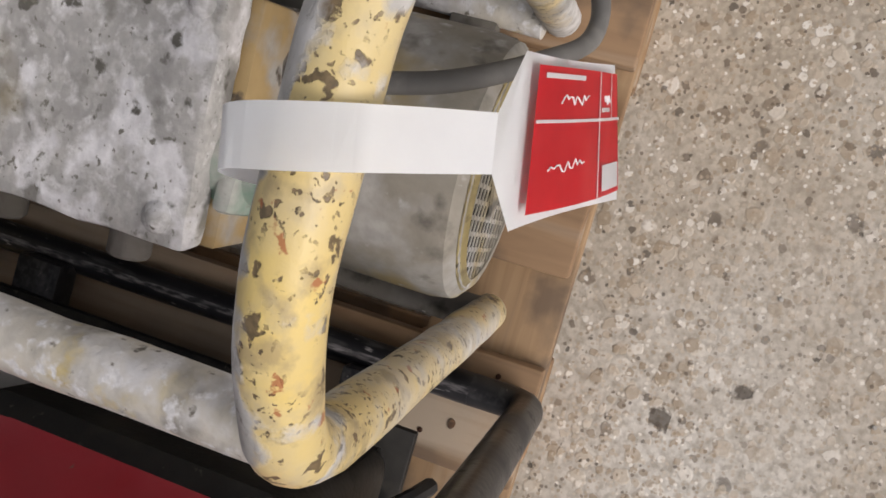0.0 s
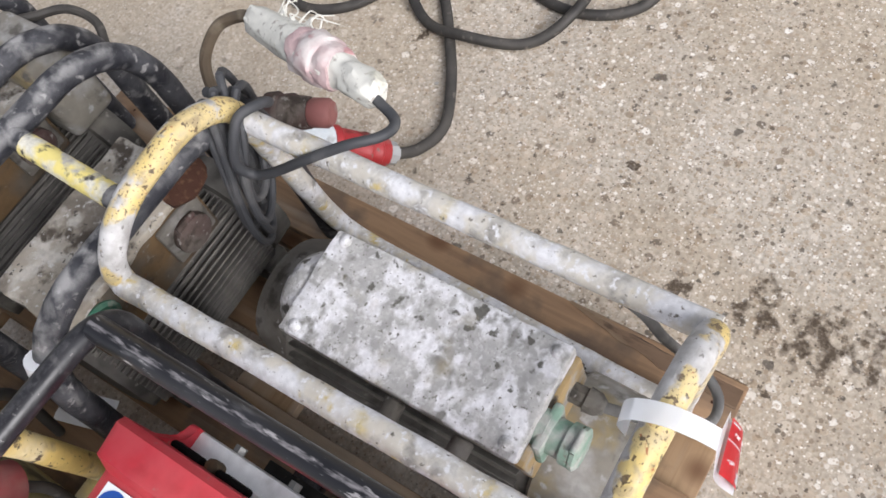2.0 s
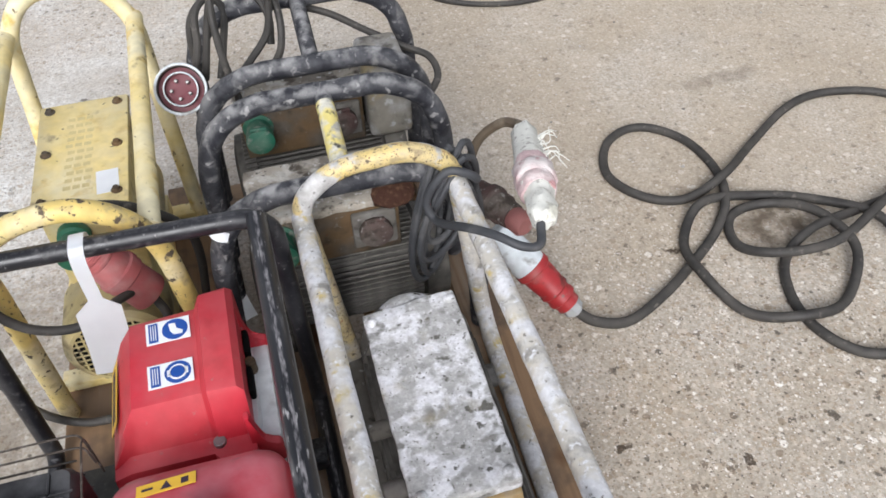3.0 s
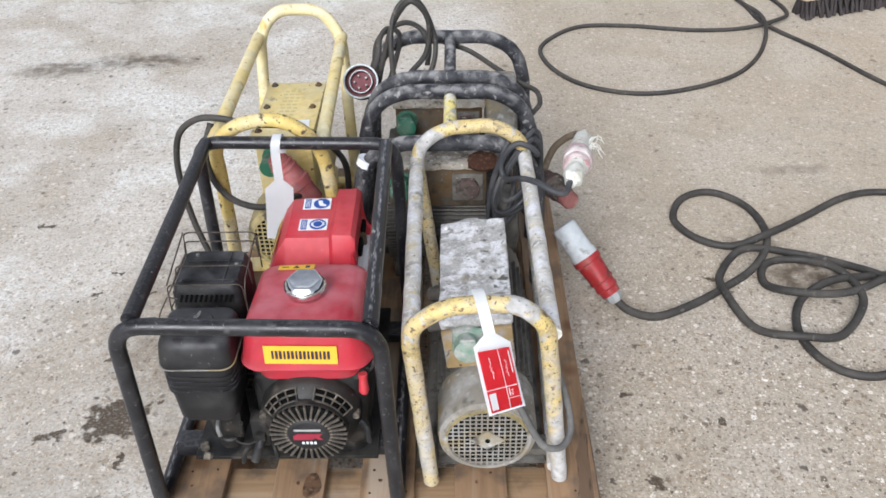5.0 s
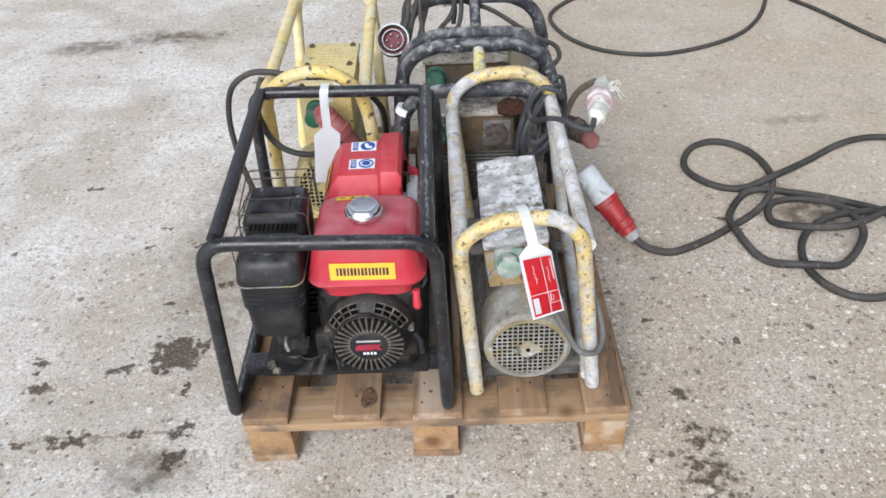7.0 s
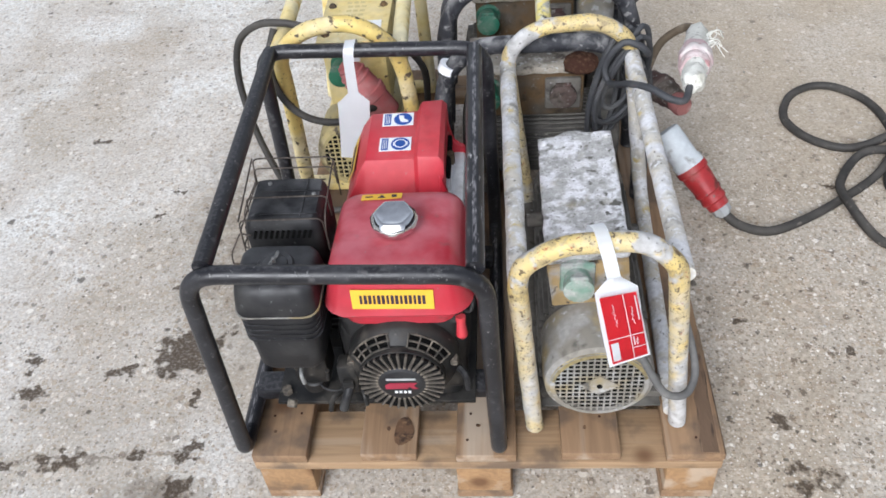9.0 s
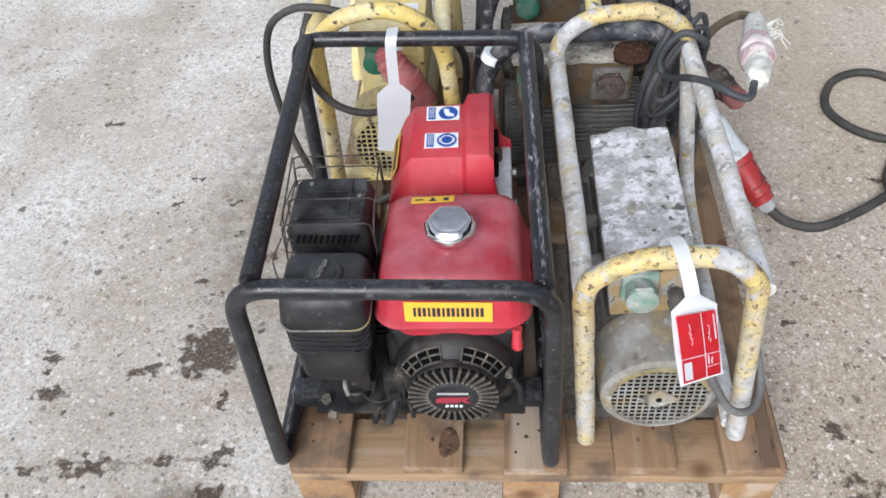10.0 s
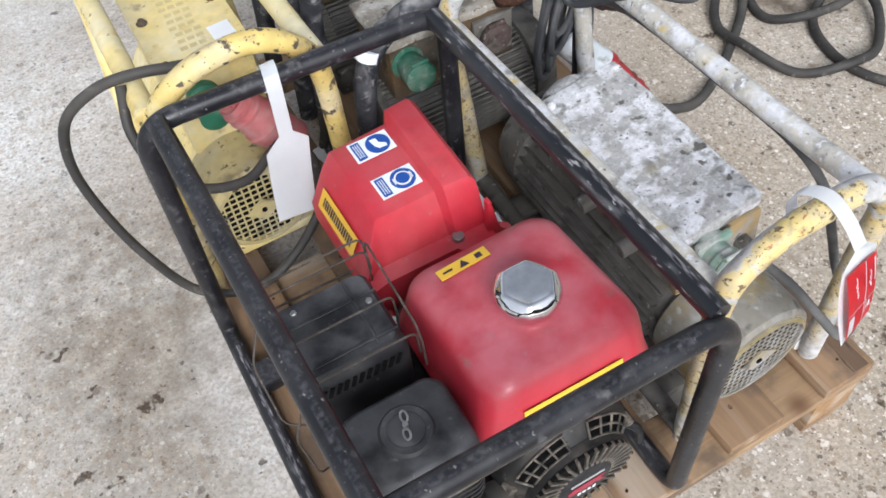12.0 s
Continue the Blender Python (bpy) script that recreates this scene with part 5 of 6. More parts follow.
# ---- hang tags ----
def strap_tag(name, label, loop, shoulder_l, shoulder_r, bottom_l, bottom_r, red):
    """A paper tag whose strap is looped round a tube (loop: points over the tube), then runs down to the shoulders."""
    t = thing(name, loop[0], label, "tag")
    sl, sr, bl, br = Vector(shoulder_l), Vector(shoulder_r), Vector(bottom_l), Vector(bottom_r)
    across = (sr - sl).normalized()
    w = (sr - sl).length
    neck = (sl + sr) / 2 + ((sl + sr) - (bl + br)).normalized() * w * 0.34
    bm = B()
    line = spline([*loop, neck], 6)
    half = w * 0.16
    rows = []
    for p in line:
        rows.append((bm.verts.new(p - across * half), bm.verts.new(p + across * half)))
    for (a, b), (c, d) in zip(rows, rows[1:]):
        bm.faces.new((a, b, d, c))
    neck_l, neck_r = rows[-1][0].co.copy(), rows[-1][1].co.copy()
    bmesh.ops.solidify(bm, geom=bm.faces[:], thickness=0.0006)
    part("strap", bm, M_WHITE, t)
    bm = B()
    vs = [bm.verts.new(p) for p in (sl, sr)]
    bm.faces.new((bm.verts.new(neck_l), bm.verts.new(neck_r), vs[1], vs[0]))
    ends = [vs]
    for k in range(1, 7):
        f = k / 6
        bow = (br - bl).cross(bl - sl).normalized() * 0.004 * math.sin(math.pi * f)
        ends.append([bm.verts.new(sl.lerp(bl, f) + bow), bm.verts.new(sr.lerp(br, f) + bow)])
    for (a, b), (c, d) in zip(ends, ends[1:]):
        bm.faces.new((a, b, d, c))
    solid = bmesh.ops.solidify(bm, geom=bm.faces[:], thickness=0.0006)
    part("card", bm, M_WHITE, t)
    if red:
        mid = lambda a, b: sl.lerp(sr, a).lerp(bl.lerp(br, a), b)
        n = (sr - sl).cross(sl - bl).normalized()
        lift = lambda b: n * (0.0016 + 0.004 * math.sin(math.pi * b))

        def field(a0, a1, b0, b1, material, up, nm):
            bm = B()
            cols = [[bm.verts.new(mid(a, b0 + (b1 - b0) * j / 5) + lift(b0 + (b1 - b0) * j / 5) + n * up) for a in (a0, a1)] for j in range(6)]
            for (p, q), (r, s) in zip(cols, cols[1:]):
                bm.faces.new((p, q, s, r))
            bmesh.ops.solidify(bm, geom=bm.faces[:], thickness=0.0003)
            return part(nm, bm, material, t)

        for a0, a1, b0, b1 in ((0.08, 0.93, 0.06, 0.96),):
            field(a0, a1, b0, b1, M_TAGRED, 0.0, "red_print")
        for a0, a1, b0, b1 in ((0.08, 0.93, 0.60, 0.612), (0.60, 0.62, 0.06, 0.96), (0.62, 0.93, 0.79, 0.80), (0.12, 0.30, 0.66, 0.92), (0.86, 0.89, 0.10, 0.42), (0.66, 0.69, 0.63, 0.76)):
            field(a0, a1, b0, b1, M_STICKER, 0.0006, "white_line")
        rr = random.Random(3)
        for a, b0, b1 in ((0.34, 0.16, 0.44), (0.74, 0.22, 0.46), (0.74, 0.66, 0.76)):
            bm = B()
            pts = []
            k = 14
            for i in range(k + 1):
                b = b0 + (b1 - b0) * i / k
                pts.append(mid(a + rr.uniform(-0.035, 0.035), b) + lift(b) + n * 0.0008)
            sweep(bm, pts, 0.00035, 4)
            part("scribble", bm, M_STICKER, t)
    return t


strap_tag("hang_tag", "blank white paper tag strapped to the black tube frame", [(0.176, 0.578, 0.560), (0.176, 0.580, 0.598), (0.176, 0.562, 0.6135), (0.172, 0.541, 0.592)],
          (0.137, 0.5425, 0.494), (0.198, 0.5415, 0.497), (0.124, 0.541, 0.367), (0.182, 0.5395, 0.361), False)
strap_tag("hang_tag", "red and white paper tag strapped to the yellow hoop", [(0.567, 0.0710, 0.566), (0.568, 0.0800, 0.586), (0.571, 0.0700, 0.606), (0.576, 0.045, 0.6150), (0.584, 0.020, 0.596)],
          (0.566, -0.006, 0.550), (0.624, 0.004, 0.553), (0.592, -0.030, 0.420), (0.651, -0.012, 0.426), True)


# ---- frequency converters ----
def end_shield(centre, r, y0, material, parent, step, bar):
    """A motor's fan cowl facing forward: rounded rim, perforated front, small diamond hub."""
    c = Vector(centre)
    bm = B()
    lathe(bm, (c.x, c.y + 0.11, c.z), (c.x, c.y, c.z), [(0, r * 0.96), (0.04, r), (0.80, r), (0.93, r * 0.97), (1.0, r * 0.87), (1.001, r * 0.80), (0.81, r * 0.795)], 36)
    cowl = part("fan_cowl", bm, material, parent)
    # black disc close behind the grille paints its holes as deep shade
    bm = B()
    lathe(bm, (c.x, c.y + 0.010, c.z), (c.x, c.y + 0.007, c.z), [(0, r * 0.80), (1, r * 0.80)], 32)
    part("dark_backing", bm, M_FLATBLACK, cowl)
    bm = B()
    grille(bm, (c.x, c.y + 0.002, c.z), r * 0.805, step, bar, (1, 0, 0), (0, 0, 1))
    part("grille", bm, material, cowl)
    bm = B()
    d = r * 0.34
    outline_on(bm, (c.x, c.y + 0.0005, c.z), (1, 0, 0), (0, 0, 1), [(d, 0), (0, d * 0.8), (-d, 0), (0, -d * 0.8)], 0.002)
    part("hub_plate", bm, material, cowl)
    bm = B()
    cyl(bm, (c.x, c.y - 0.001, c.z), (c.x, c.y - 0.004, c.z), r * 0.05, 0.0005, 10)
    part("screw", bm, M_FLATBLACK, cowl)
    return cowl


# the cement-splashed converter beside the engine
conv = thing("frequency_converter", (0.59, 0.33, PALLET_H), "frequency converter in a yellow tube frame caked with cement splashes", "converter")
R2 = 0.0150
ZF = PALLET_H + 0.004
frame_tube("front_hoop", [(0.464, 0.049, 0.500), (0.467, 0.049, 0.545), (0.522, 0.049, 0.588), (0.638, 0.047, 0.596), (0.685, 0.045, 0.550), (0.691, 0.047, 0.505)], R2, 0.06, M_HOOP, conv, 0.06, "yellow painted hoop with chipped paint")
frame_tube("leg", [(0.464, 0.049, 0.502), (0.490, 0.056, ZF)], R2, 0.02, M_LEG, conv, 0.08)
frame_tube("leg", [(0.691, 0.047, 0.507), (0.732, 0.066, ZF)], R2, 0.02, M_LEG, conv, 0.08)
frame_tube("rear_hoop", [(0.458, 0.628, 0.490), (0.462, 0.624, 0.546), (0.515, 0.626, 0.588), (0.628, 0.626, 0.596), (0.684, 0.630, 0.552), (0.694, 0.634, 0.500)], R2, 0.06, M_HOOP_REAR, conv, 0.06, "yellow painted hoop splashed with cement")
frame_tube("leg", [(0.458, 0.628, 0.492), (0.498, 0.620, ZF)], R2, 0.02, M_LEG, conv, 0.08)
frame_tube("leg", [(0.694, 0.634, 0.502), (0.738, 0.628, ZF + R2), (0.724, 0.075, ZF + R2)], R2, 0.09, M_SPLASHED, conv, 0.08)
frame_tube("skid_tube", [(0.498, 0.615, ZF + R2), (0.488, 0.05, ZF + R2)], R2 * 0.95, 0.02, M_GRIME, conv, 0.08)
bm = B()
box(bm, 0.503, 0.708, 0.095, 0.560, ZF, ZF + 0.004, 0.001)
part("base_plate", bm, M_DARKMOTOR, conv)
frame_tube("side_rail", [(0.465, 0.050, 0.518), (0.457, 0.622, 0.512)], R2, 0.02, M_SPLASHED, conv, 0.10)
frame_tube("side_rail", [(0.695, 0.044, 0.530), (0.690, 0.632, 0.522)], R2, 0.02, M_SPLASHED, conv, 0.10)
for y in (0.11, 0.50):
    bm = B()
    box(bm, 0.490, 0.722, y, y + 0.04, ZF + 0.005, ZF + 0.022, 0.003)
    part("foot_bar", bm, M_GRIME, conv)
AC = V(0.594, 0.056, 0.262)
motor = end_shield(AC, 0.091, 0, M_CASING, conv, 0.0104, 0.0029)
bm = B()
arc = [bm.verts.new((AC.x + r * math.cos(radians(a)), 0.0535 + (0.004 if r > 0.08 else 0.0), AC.z + r * math.sin(radians(a)))) for r in (0.0735, 0.0815) for a in range(12, 176, 8)]
half = len(arc) // 2
for k in range(half - 1):
    bm.faces.new((arc[k], arc[k + 1], arc[half + k + 1], arc[half + k]))
bmesh.ops.solidify(bm, geom=bm.faces[:], thickness=0.0012)
part("painted_ring", bm, M_COWL, motor, "worn yellow paint round the fan grille")
bm = B()
lathe(bm, (AC.x, 0.16, AC.z), (AC.x, 0.600, AC.z), [(0, 0.078), (0.02, 0.084), (0.80, 0.084), (0.82, 0.091), (0.90, 0.090), (0.96, 0.080), (1, 0.05)], 36)
part("motor_body", bm, M_GRIME, conv)
fin = B()
box(fin, -0.0015, 0.0015, 0.18, 0.515, 0.080, 0.093, 0.0006, 1)
fin_mesh = mesh_of("fin", fin, M_DARKMOTOR)
for k in range(20):
    ang = -114 + 12 * k
    ob = new("fin", fin_mesh)
    ob.parent = conv
    ob.matrix_basis = pose(*(V(AC.x, 0, AC.z) - conv.location), 0, ang, 0)
for x0, x1 in ((0.50, 0.545), (0.642, 0.69)):
    bm = B()
    box(bm, x0, x1, 0.14, 0.45, ZF + 0.024, ZF + 0.04, 0.004)
    part("motor_foot", bm, M_GRIME, conv)
    bm = B()
    box(bm, x0 + (0.03 if x0 < 0.6 else 0.0), x1 - (0.0 if x0 < 0.6 else 0.03), 0.14, 0.45, ZF + 0.038, 0.235, 0.003)
    part("motor_foot", bm, M_GRIME, conv)
bm = B()
box(bm, 0.512, 0.638, 0.172, 0.455, 0.345, 0.437, 0.006)
turn(bm, (0.575, 0.3, 0.44), 0, -6.5, 0)
part("terminal_box", bm, M_CASING, conv)
bm = B()
box(bm, 0.511, 0.639, 0.156, 0.171, 0.350, 0.4395, 0.003)
turn(bm, (0.575, 0.3, 0.44), 0, -6.5, 0)
part("box_front", bm, M_TANBOX, conv, "tan box front stained with cement")
bm = B()
box(bm, 0.508, 0.640, 0.162, 0.466, 0.440, 0.462, 0.004)
bmesh.ops.subdivide_edges(bm, edges=[e for e in bm.edges if e.calc_length() > 0.05], cuts=14, use_grid_fill=True)
for v in bm.verts:
    v.co += V(0, 0, 1) * 0.0022 * noise.noise(v.co * 60) + V(1, 0.8, 0) * 0.0022 * noise.noise(v.co * 55 + V(3, 3, 3))
turn(bm, (0.575, 0.3, 0.46), 0, -6.5, 0)
a_lid = part("box_lid", bm, M_LID, conv, "grey box lid crusted with white cement splashes")
for x, y in ((0.522, 0.178), (0.628, 0.176), (0.520, 0.448), (0.630, 0.450)):
    bm = B()
    lathe(bm, (x, y, 0.458), (x, y, 0.4665), [(0, 0.0085), (0.5, 0.0085), (0.75, 0.006), (1, 0.003)], 10)
    turn(bm, (0.575, 0.3, 0.46), 0, -6.5, 0)
    part("lid_screw", bm, M_LID, a_lid)
bm = B()
box(bm, 0.532, 0.587, 0.147, 0.158, 0.388, 0.446, 0.004)
part("socket_plate", bm, M_PALEGREEN, conv)
socket_with_flap("green_socket", (0.559, 0.150, 0.422), (0, -1, 0.06), 0.0222, M_PALEGREEN, conv, "cement-dusted pale green socket", 0.72)
bm = B()
lathe(bm, (0.615, 0.174, 0.400), (0.616, 0.118, 0.396), [(0, 0.015), (0.3, 0.015), (0.32, 0.012), (0.6, 0.012), (0.62, 0.015), (0.85, 0.014), (1, 0.008)], 8)
part("cable_gland", bm, M_GRIME, conv)
for y, x in ((0.235, 0.503), (0.325, 0.503)):
    bm = B()
    cyl(bm, (x + 0.012, y, 0.385), (x - 0.018, y, 0.382), 0.013, 0.002, 10)
    part("side_button", bm, M_GRIME, conv)
bm = B()
lathe(bm, (0.575, 0.440, 0.402), (0.575, 0.500, 0.400), [(0, 0.056), (0.55, 0.056), (0.75, 0.053), (0.92, 0.045), (1, 0.030)], 32)
rear_end = part("rear_socket", bm, M_LID, conv, "cement-crusted rear socket")
bm = B()
lathe(bm, (0.560, 0.470, 0.418), (0.556, 0.500, 0.424), [(0, 0.018), (0.7, 0.018), (1, 0.014)], 16)
part("green_lug", bm, M_PALEGREEN, rear_end)
bm = B()
cable_tube(bm, [(0.616, 0.122, 0.396), (0.630, 0.075, 0.385), (0.660, 0.040, 0.335), (0.690, 0.020, 0.290), (0.724, 0.026, 0.278), (0.742, 0.056, 0.290), (0.736, 0.086, 0.33), (0.716, 0.100, 0.40), (0.706, 0.130, 0.470), (0.702, 0.200, 0.501), (0.702, 0.34, 0.500), (0.704, 0.45, 0.495), (0.710, 0.56, 0.475), (0.716, 0.64, 0.43), (0.722, 0.672, 0.39)], 0.0063, 8, 10)
part("supply_cable", bm, M_CABLEDUST, conv, "grey rubber supply cable")
# coil of supply cable hung on the rear hoop
for k, (dx, dy, low, wide, lean) in enumerate(((0, 0, 0.330, 0.040, 0.0), (0.014, 0.006, 0.352, 0.052, 0.01), (-0.018, -0.004, 0.322, 0.034, -0.006), (0.006, -0.012, 0.375, 0.058, 0.014), (-0.006, 0.010, 0.340, 0.046, -0.012), (0.010, -0.008, 0.405, 0.040, 0.004))):
    bm = B()
    top = 0.566 - 0.004 * k
    c = V(0.650 + dx, 0.648 + dy, 0)
    pts = []
    for a in range(0, 390, 30):
        s, q = math.sin(radians(a)), math.cos(radians(a))
        wz = (top + low) / 2 + (top - low) / 2 * q
        pts.append(c + V(-wide * s * (0.6 + 0.4 * (1 - q) / 2) + (0.036 + lean) * (q + 1) / 2, -0.026 * s - 0.012 * (1 - q) / 2 + 0.006 * math.sin(2 * k + radians(2 * a)), wz))
    cable_tube(bm, pts, 0.0054, 5, 9)
    part("cable_coil", bm, M_CABLEGREY, conv)
for k, pts in enumerate(([(0.700, 0.668, 0.540), (0.722, 0.664, 0.500), (0.735, 0.660, 0.440), (0.738, 0.668, 0.380), (0.722, 0.690, 0.335)], [(0.690, 0.672, 0.548), (0.712, 0.674, 0.505), (0.722, 0.672, 0.430), (0.715, 0.680, 0.350)])):
    bm = B()
    cable_tube(bm, pts, 0.0064, 6, 9)
    part("cable_coil", bm, M_CABLEGREY, conv)
bm = B()
cable_tube(bm, [(0.705, 0.660, 0.510), (0.716, 0.604, 0.535), (0.700, 0.592, 0.5585), (0.672, 0.598, 0.565), (0.650, 0.598, 0.545), (0.638, 0.600, 0.512), (0.645, 0.588, 0.490), (0.656, 0.560, 0.500), (0.674, 0.516, 0.530), (0.702, 0.474, 0.5475), (0.732, 0.446, 0.544), (0.758, 0.448, 0.538), (0.771, 0.482, 0.543)], 0.0064, 8, 10)
part("lead", bm, M_CABLEGREY, conv)

# taped white plug held up on the lead
taped = thing("taped_plug", (0.775, 0.50, 0.545), "plaster-caked white taped plug with pink stains, hanging beside the frame", "plug")
bm = B()
pa, pb = V(0.776, 0.478, 0.548), V(0.832, 0.735, 0.500)
prof = [(0, 0.009), (0.015, 0.016), (0.05, 0.0205), (0.12, 0.0215), (0.19, 0.0205), (0.23, 0.0185), (0.26, 0.021), (0.30, 0.025), (0.45, 0.028), (0.58, 0.0275), (0.66, 0.0245), (0.80, 0.0235), (0.95, 0.021), (1.0, 0.012)]
lathe(bm, pa, pb, prof, 22)
bmesh.ops.subdivide_edges(bm, edges=bm.edges[:], cuts=1, use_grid_fill=True)
for v in bm.verts:
    v.co += 0.0045 * noise.noise_vector(v.co * 68)
part("wrapped_body", bm, M_TAPE, taped)
bm = B()
lathe(bm, pa.lerp(pb, 0.27), pa.lerp(pb, 0.58), [(0, 0.024), (0.1, 0.0275), (0.3, 0.0285), (0.34, 0.0312), (0.62, 0.0320), (0.68, 0.0295), (0.9, 0.030), (1, 0.026)], 26)
bmesh.ops.subdivide_edges(bm, edges=bm.edges[:], cuts=1, use_grid_fill=True)
for v in bm.verts:
    v.co += 0.0032 * noise.noise_vector(v.co * 60)
part("stained_wrap", bm, M_TAPEPINK, taped, "pink-stained plaster over the tape")
for k in range(11):
    bm = B()
    o = pa.lerp(pb, 0.50 + 0.032 * k) + V(0.017, -0.004, 0.015)
    sweep(bm, spline([o, o + V(rnd.uniform(0.006, 0.022), rnd.uniform(-0.015, 0.015), rnd.uniform(0.0, 0.014)), o + V(rnd.uniform(0.012, 0.036), rnd.uniform(-0.025, 0.025), rnd.uniform(-0.02, 0.012))], 4), [0.0016 if k % 3 else 0.0035, 0.0015 if k % 3 else 0.004, 0.0012, 0.001, 0.001, 0.0009, 0.0009, 0.0008, 0.0007], 5)
    part("loose_thread", bm, M_TAPE, taped)
bm = B()
cable_tube(bm, [pb, pb + V(0.0, 0.03, -0.01), (0.815, 0.800, 0.470), (0.780, 0.815, 0.430), (0.757, 0.800, 0.380), (0.745, 0.775, 0.32)], 0.0085, 8, 9)
part("muddy_cable", bm, M_CABLEBROWN, taped, "brown muddy cable")

# red plug and white collar leaning on the pallet's edge, its cable lies in loops
red_plug = plug("red_plug", (0.815, 0.828, 0.189), (0.953, 0.706, 0.034), 0.0335, M_REDPLUG, M_PLUGWHITE, "red industrial plug with a white collar, leaning on the pallet's edge")


# the yellow converter behind the engine
yel = thing("frequency_converter", (0.12, 0.95, PALLET_H), "faded yellow frequency converter in a yellow tube frame", "converter")
R3 = 0.0155
frame_tube("front_hoop", [(0.010, 0.655, ZF), (0.020, 0.634, 0.48), (0.024, 0.614, 0.562), (0.084, 0.603, 0.618), (0.180, 0.600, 0.632), (0.246, 0.606, 0.574), (0.260, 0.622, 0.50), (0.276, 0.652, ZF)], R3, 0.05, M_HOOPB, yel, 0.05, "yellow hoop with chipped paint")
frame_tube("rear_hoop", [(-0.002, 1.09, ZF), (0.020, 1.135, 0.40), (0.024, 1.176, 0.575), (0.070, 1.190, 0.636), (0.188, 1.194, 0.636), (0.239, 1.186, 0.565), (0.246, 1.140, 0.40), (0.258, 1.09, ZF)], R3, 0.045, M_YELLOW, yel, 0.05)
frame_tube("side_rail", [(0.023, 0.614, 0.566), (0.022, 1.176, 0.572)], R3, 0.02, M_YELLOW, yel, 0.05)
frame_tube("side_rail", [(0.254, 0.614, 0.556), (0.240, 1.186, 0.562)], R3, 0.02, M_YELLOW, yel, 0.05)
for y in (0.70, 1.08):
    bm = B()
    box(bm, 0.0, 0.262, y, y + 0.035, ZF, ZF + 0.02, 0.003)
    part("foot_bar", bm, M_YELLOW, yel)
BC = V(0.127, 0.668, 0.268)
end_shield(BC, 0.088, 0, M_COWL, yel, 0.0118, 0.0031)
bm = B()
lathe(bm, (BC.x, 0.77, BC.z), (BC.x, 1.12, BC.z), [(0, 0.076), (0.03, 0.082), (0.95, 0.082), (1, 0.06)], 32)
part("motor_body", bm, M_YELLOW, yel)
for x0 in (0.045, 0.16):
    bm = B()
    box(bm, x0, x0 + 0.045, 0.72, 1.10, ZF + 0.018, 0.215, 0.004)
    part("motor_foot", bm, M_YELLOW, yel)
bm = B()
box(bm, 0.070, 0.204, 0.765, 1.032, 0.335, 0.484, 0.006)
part("terminal_box", bm, M_YELLOW, yel)
bm = B()
box(bm, 0.062, 0.210, 0.755, 1.042, 0.486, 0.500, 0.004)
part("box_lid", bm, M_YELLOW, yel)
for x, y in ((0.080, 0.782), (0.192, 0.782), (0.080, 0.902), (0.192, 0.902), (0.080, 1.022), (0.192, 1.022)):
    bm = B()
    lathe(bm, (x, y, 0.498), (x, y, 0.507), [(0, 0.009), (0.4, 0.009), (0.5, 0.006), (1, 0.005)], 10)
    part("lid_screw", bm, M_PANEL, yel)
bm = B()
for k in range(11):
    for j in range(3):
        slab_on(bm, (0.116 + 0.0145 * j + 0.002 * ((k * 7 + j * 3) % 3), 0.808 + 0.018 * k, 0.5002), (1, 0, 0), (0, 1, 0), 0.011, 0.009, 0.0003)
part("worn_lettering", bm, M_FADED, yel, "worn unreadable lettering as plain bars")
bm = B()
slab_on(bm, (0.178, 0.808, 0.5003), (1, 0.05, 0), (-0.05, 1, 0), 0.034, 0.056, 0.0005)
part("small_sticker", bm, M_STICKER, yel, "pale worn sticker")
socket_with_flap("green_socket", (0.112, 0.752, 0.446), (0, -1, 0.0), 0.0215, M_GREEN, yel, "green socket with a flap")
plug("red_plug", (0.206, 0.676, 0.370), (0.130, 0.690, 0.490), 0.032, M_DULLRED, M_DULLRED, "dusty red plug set in the front socket", M_DULLRED, yel)
bm = B()
cable_tube(bm, [(0.208, 0.674, 0.366), (0.222, 0.650, 0.33), (0.20, 0.622, 0.26), (0.12, 0.610, 0.185), (0.05, 0.614, 0.165), (-0.02, 0.630, 0.20), (-0.062, 0.652, 0.29), (-0.087, 0.677, 0.385), (-0.094, 0.695, 0.47), (-0.072, 0.688, 0.548), (-0.02, 0.664, 0.596), (0.034, 0.650, 0.606), (0.10, 0.648, 0.592), (0.18, 0.652, 0.585), (0.236, 0.664, 0.555), (0.285, 0.69, 0.48), (0.287, 0.73, 0.38), (0.27, 0.76, 0.25)], 0.0073, 8, 10)
part("supply_cable", bm, M_CABLE, yel)
bm = B()
cable_tube(bm, [(0.010, 0.668, 0.585), (-0.004, 0.634, 0.535), (0.010, 0.610, 0.475), (0.05, 0.598, 0.430), (0.11, 0.602, 0.408), (0.16, 0.630, 0.412), (0.20, 0.668, 0.40)], 0.0073, 8, 10)
part("looped_cable", bm, M_CABLE, yel)


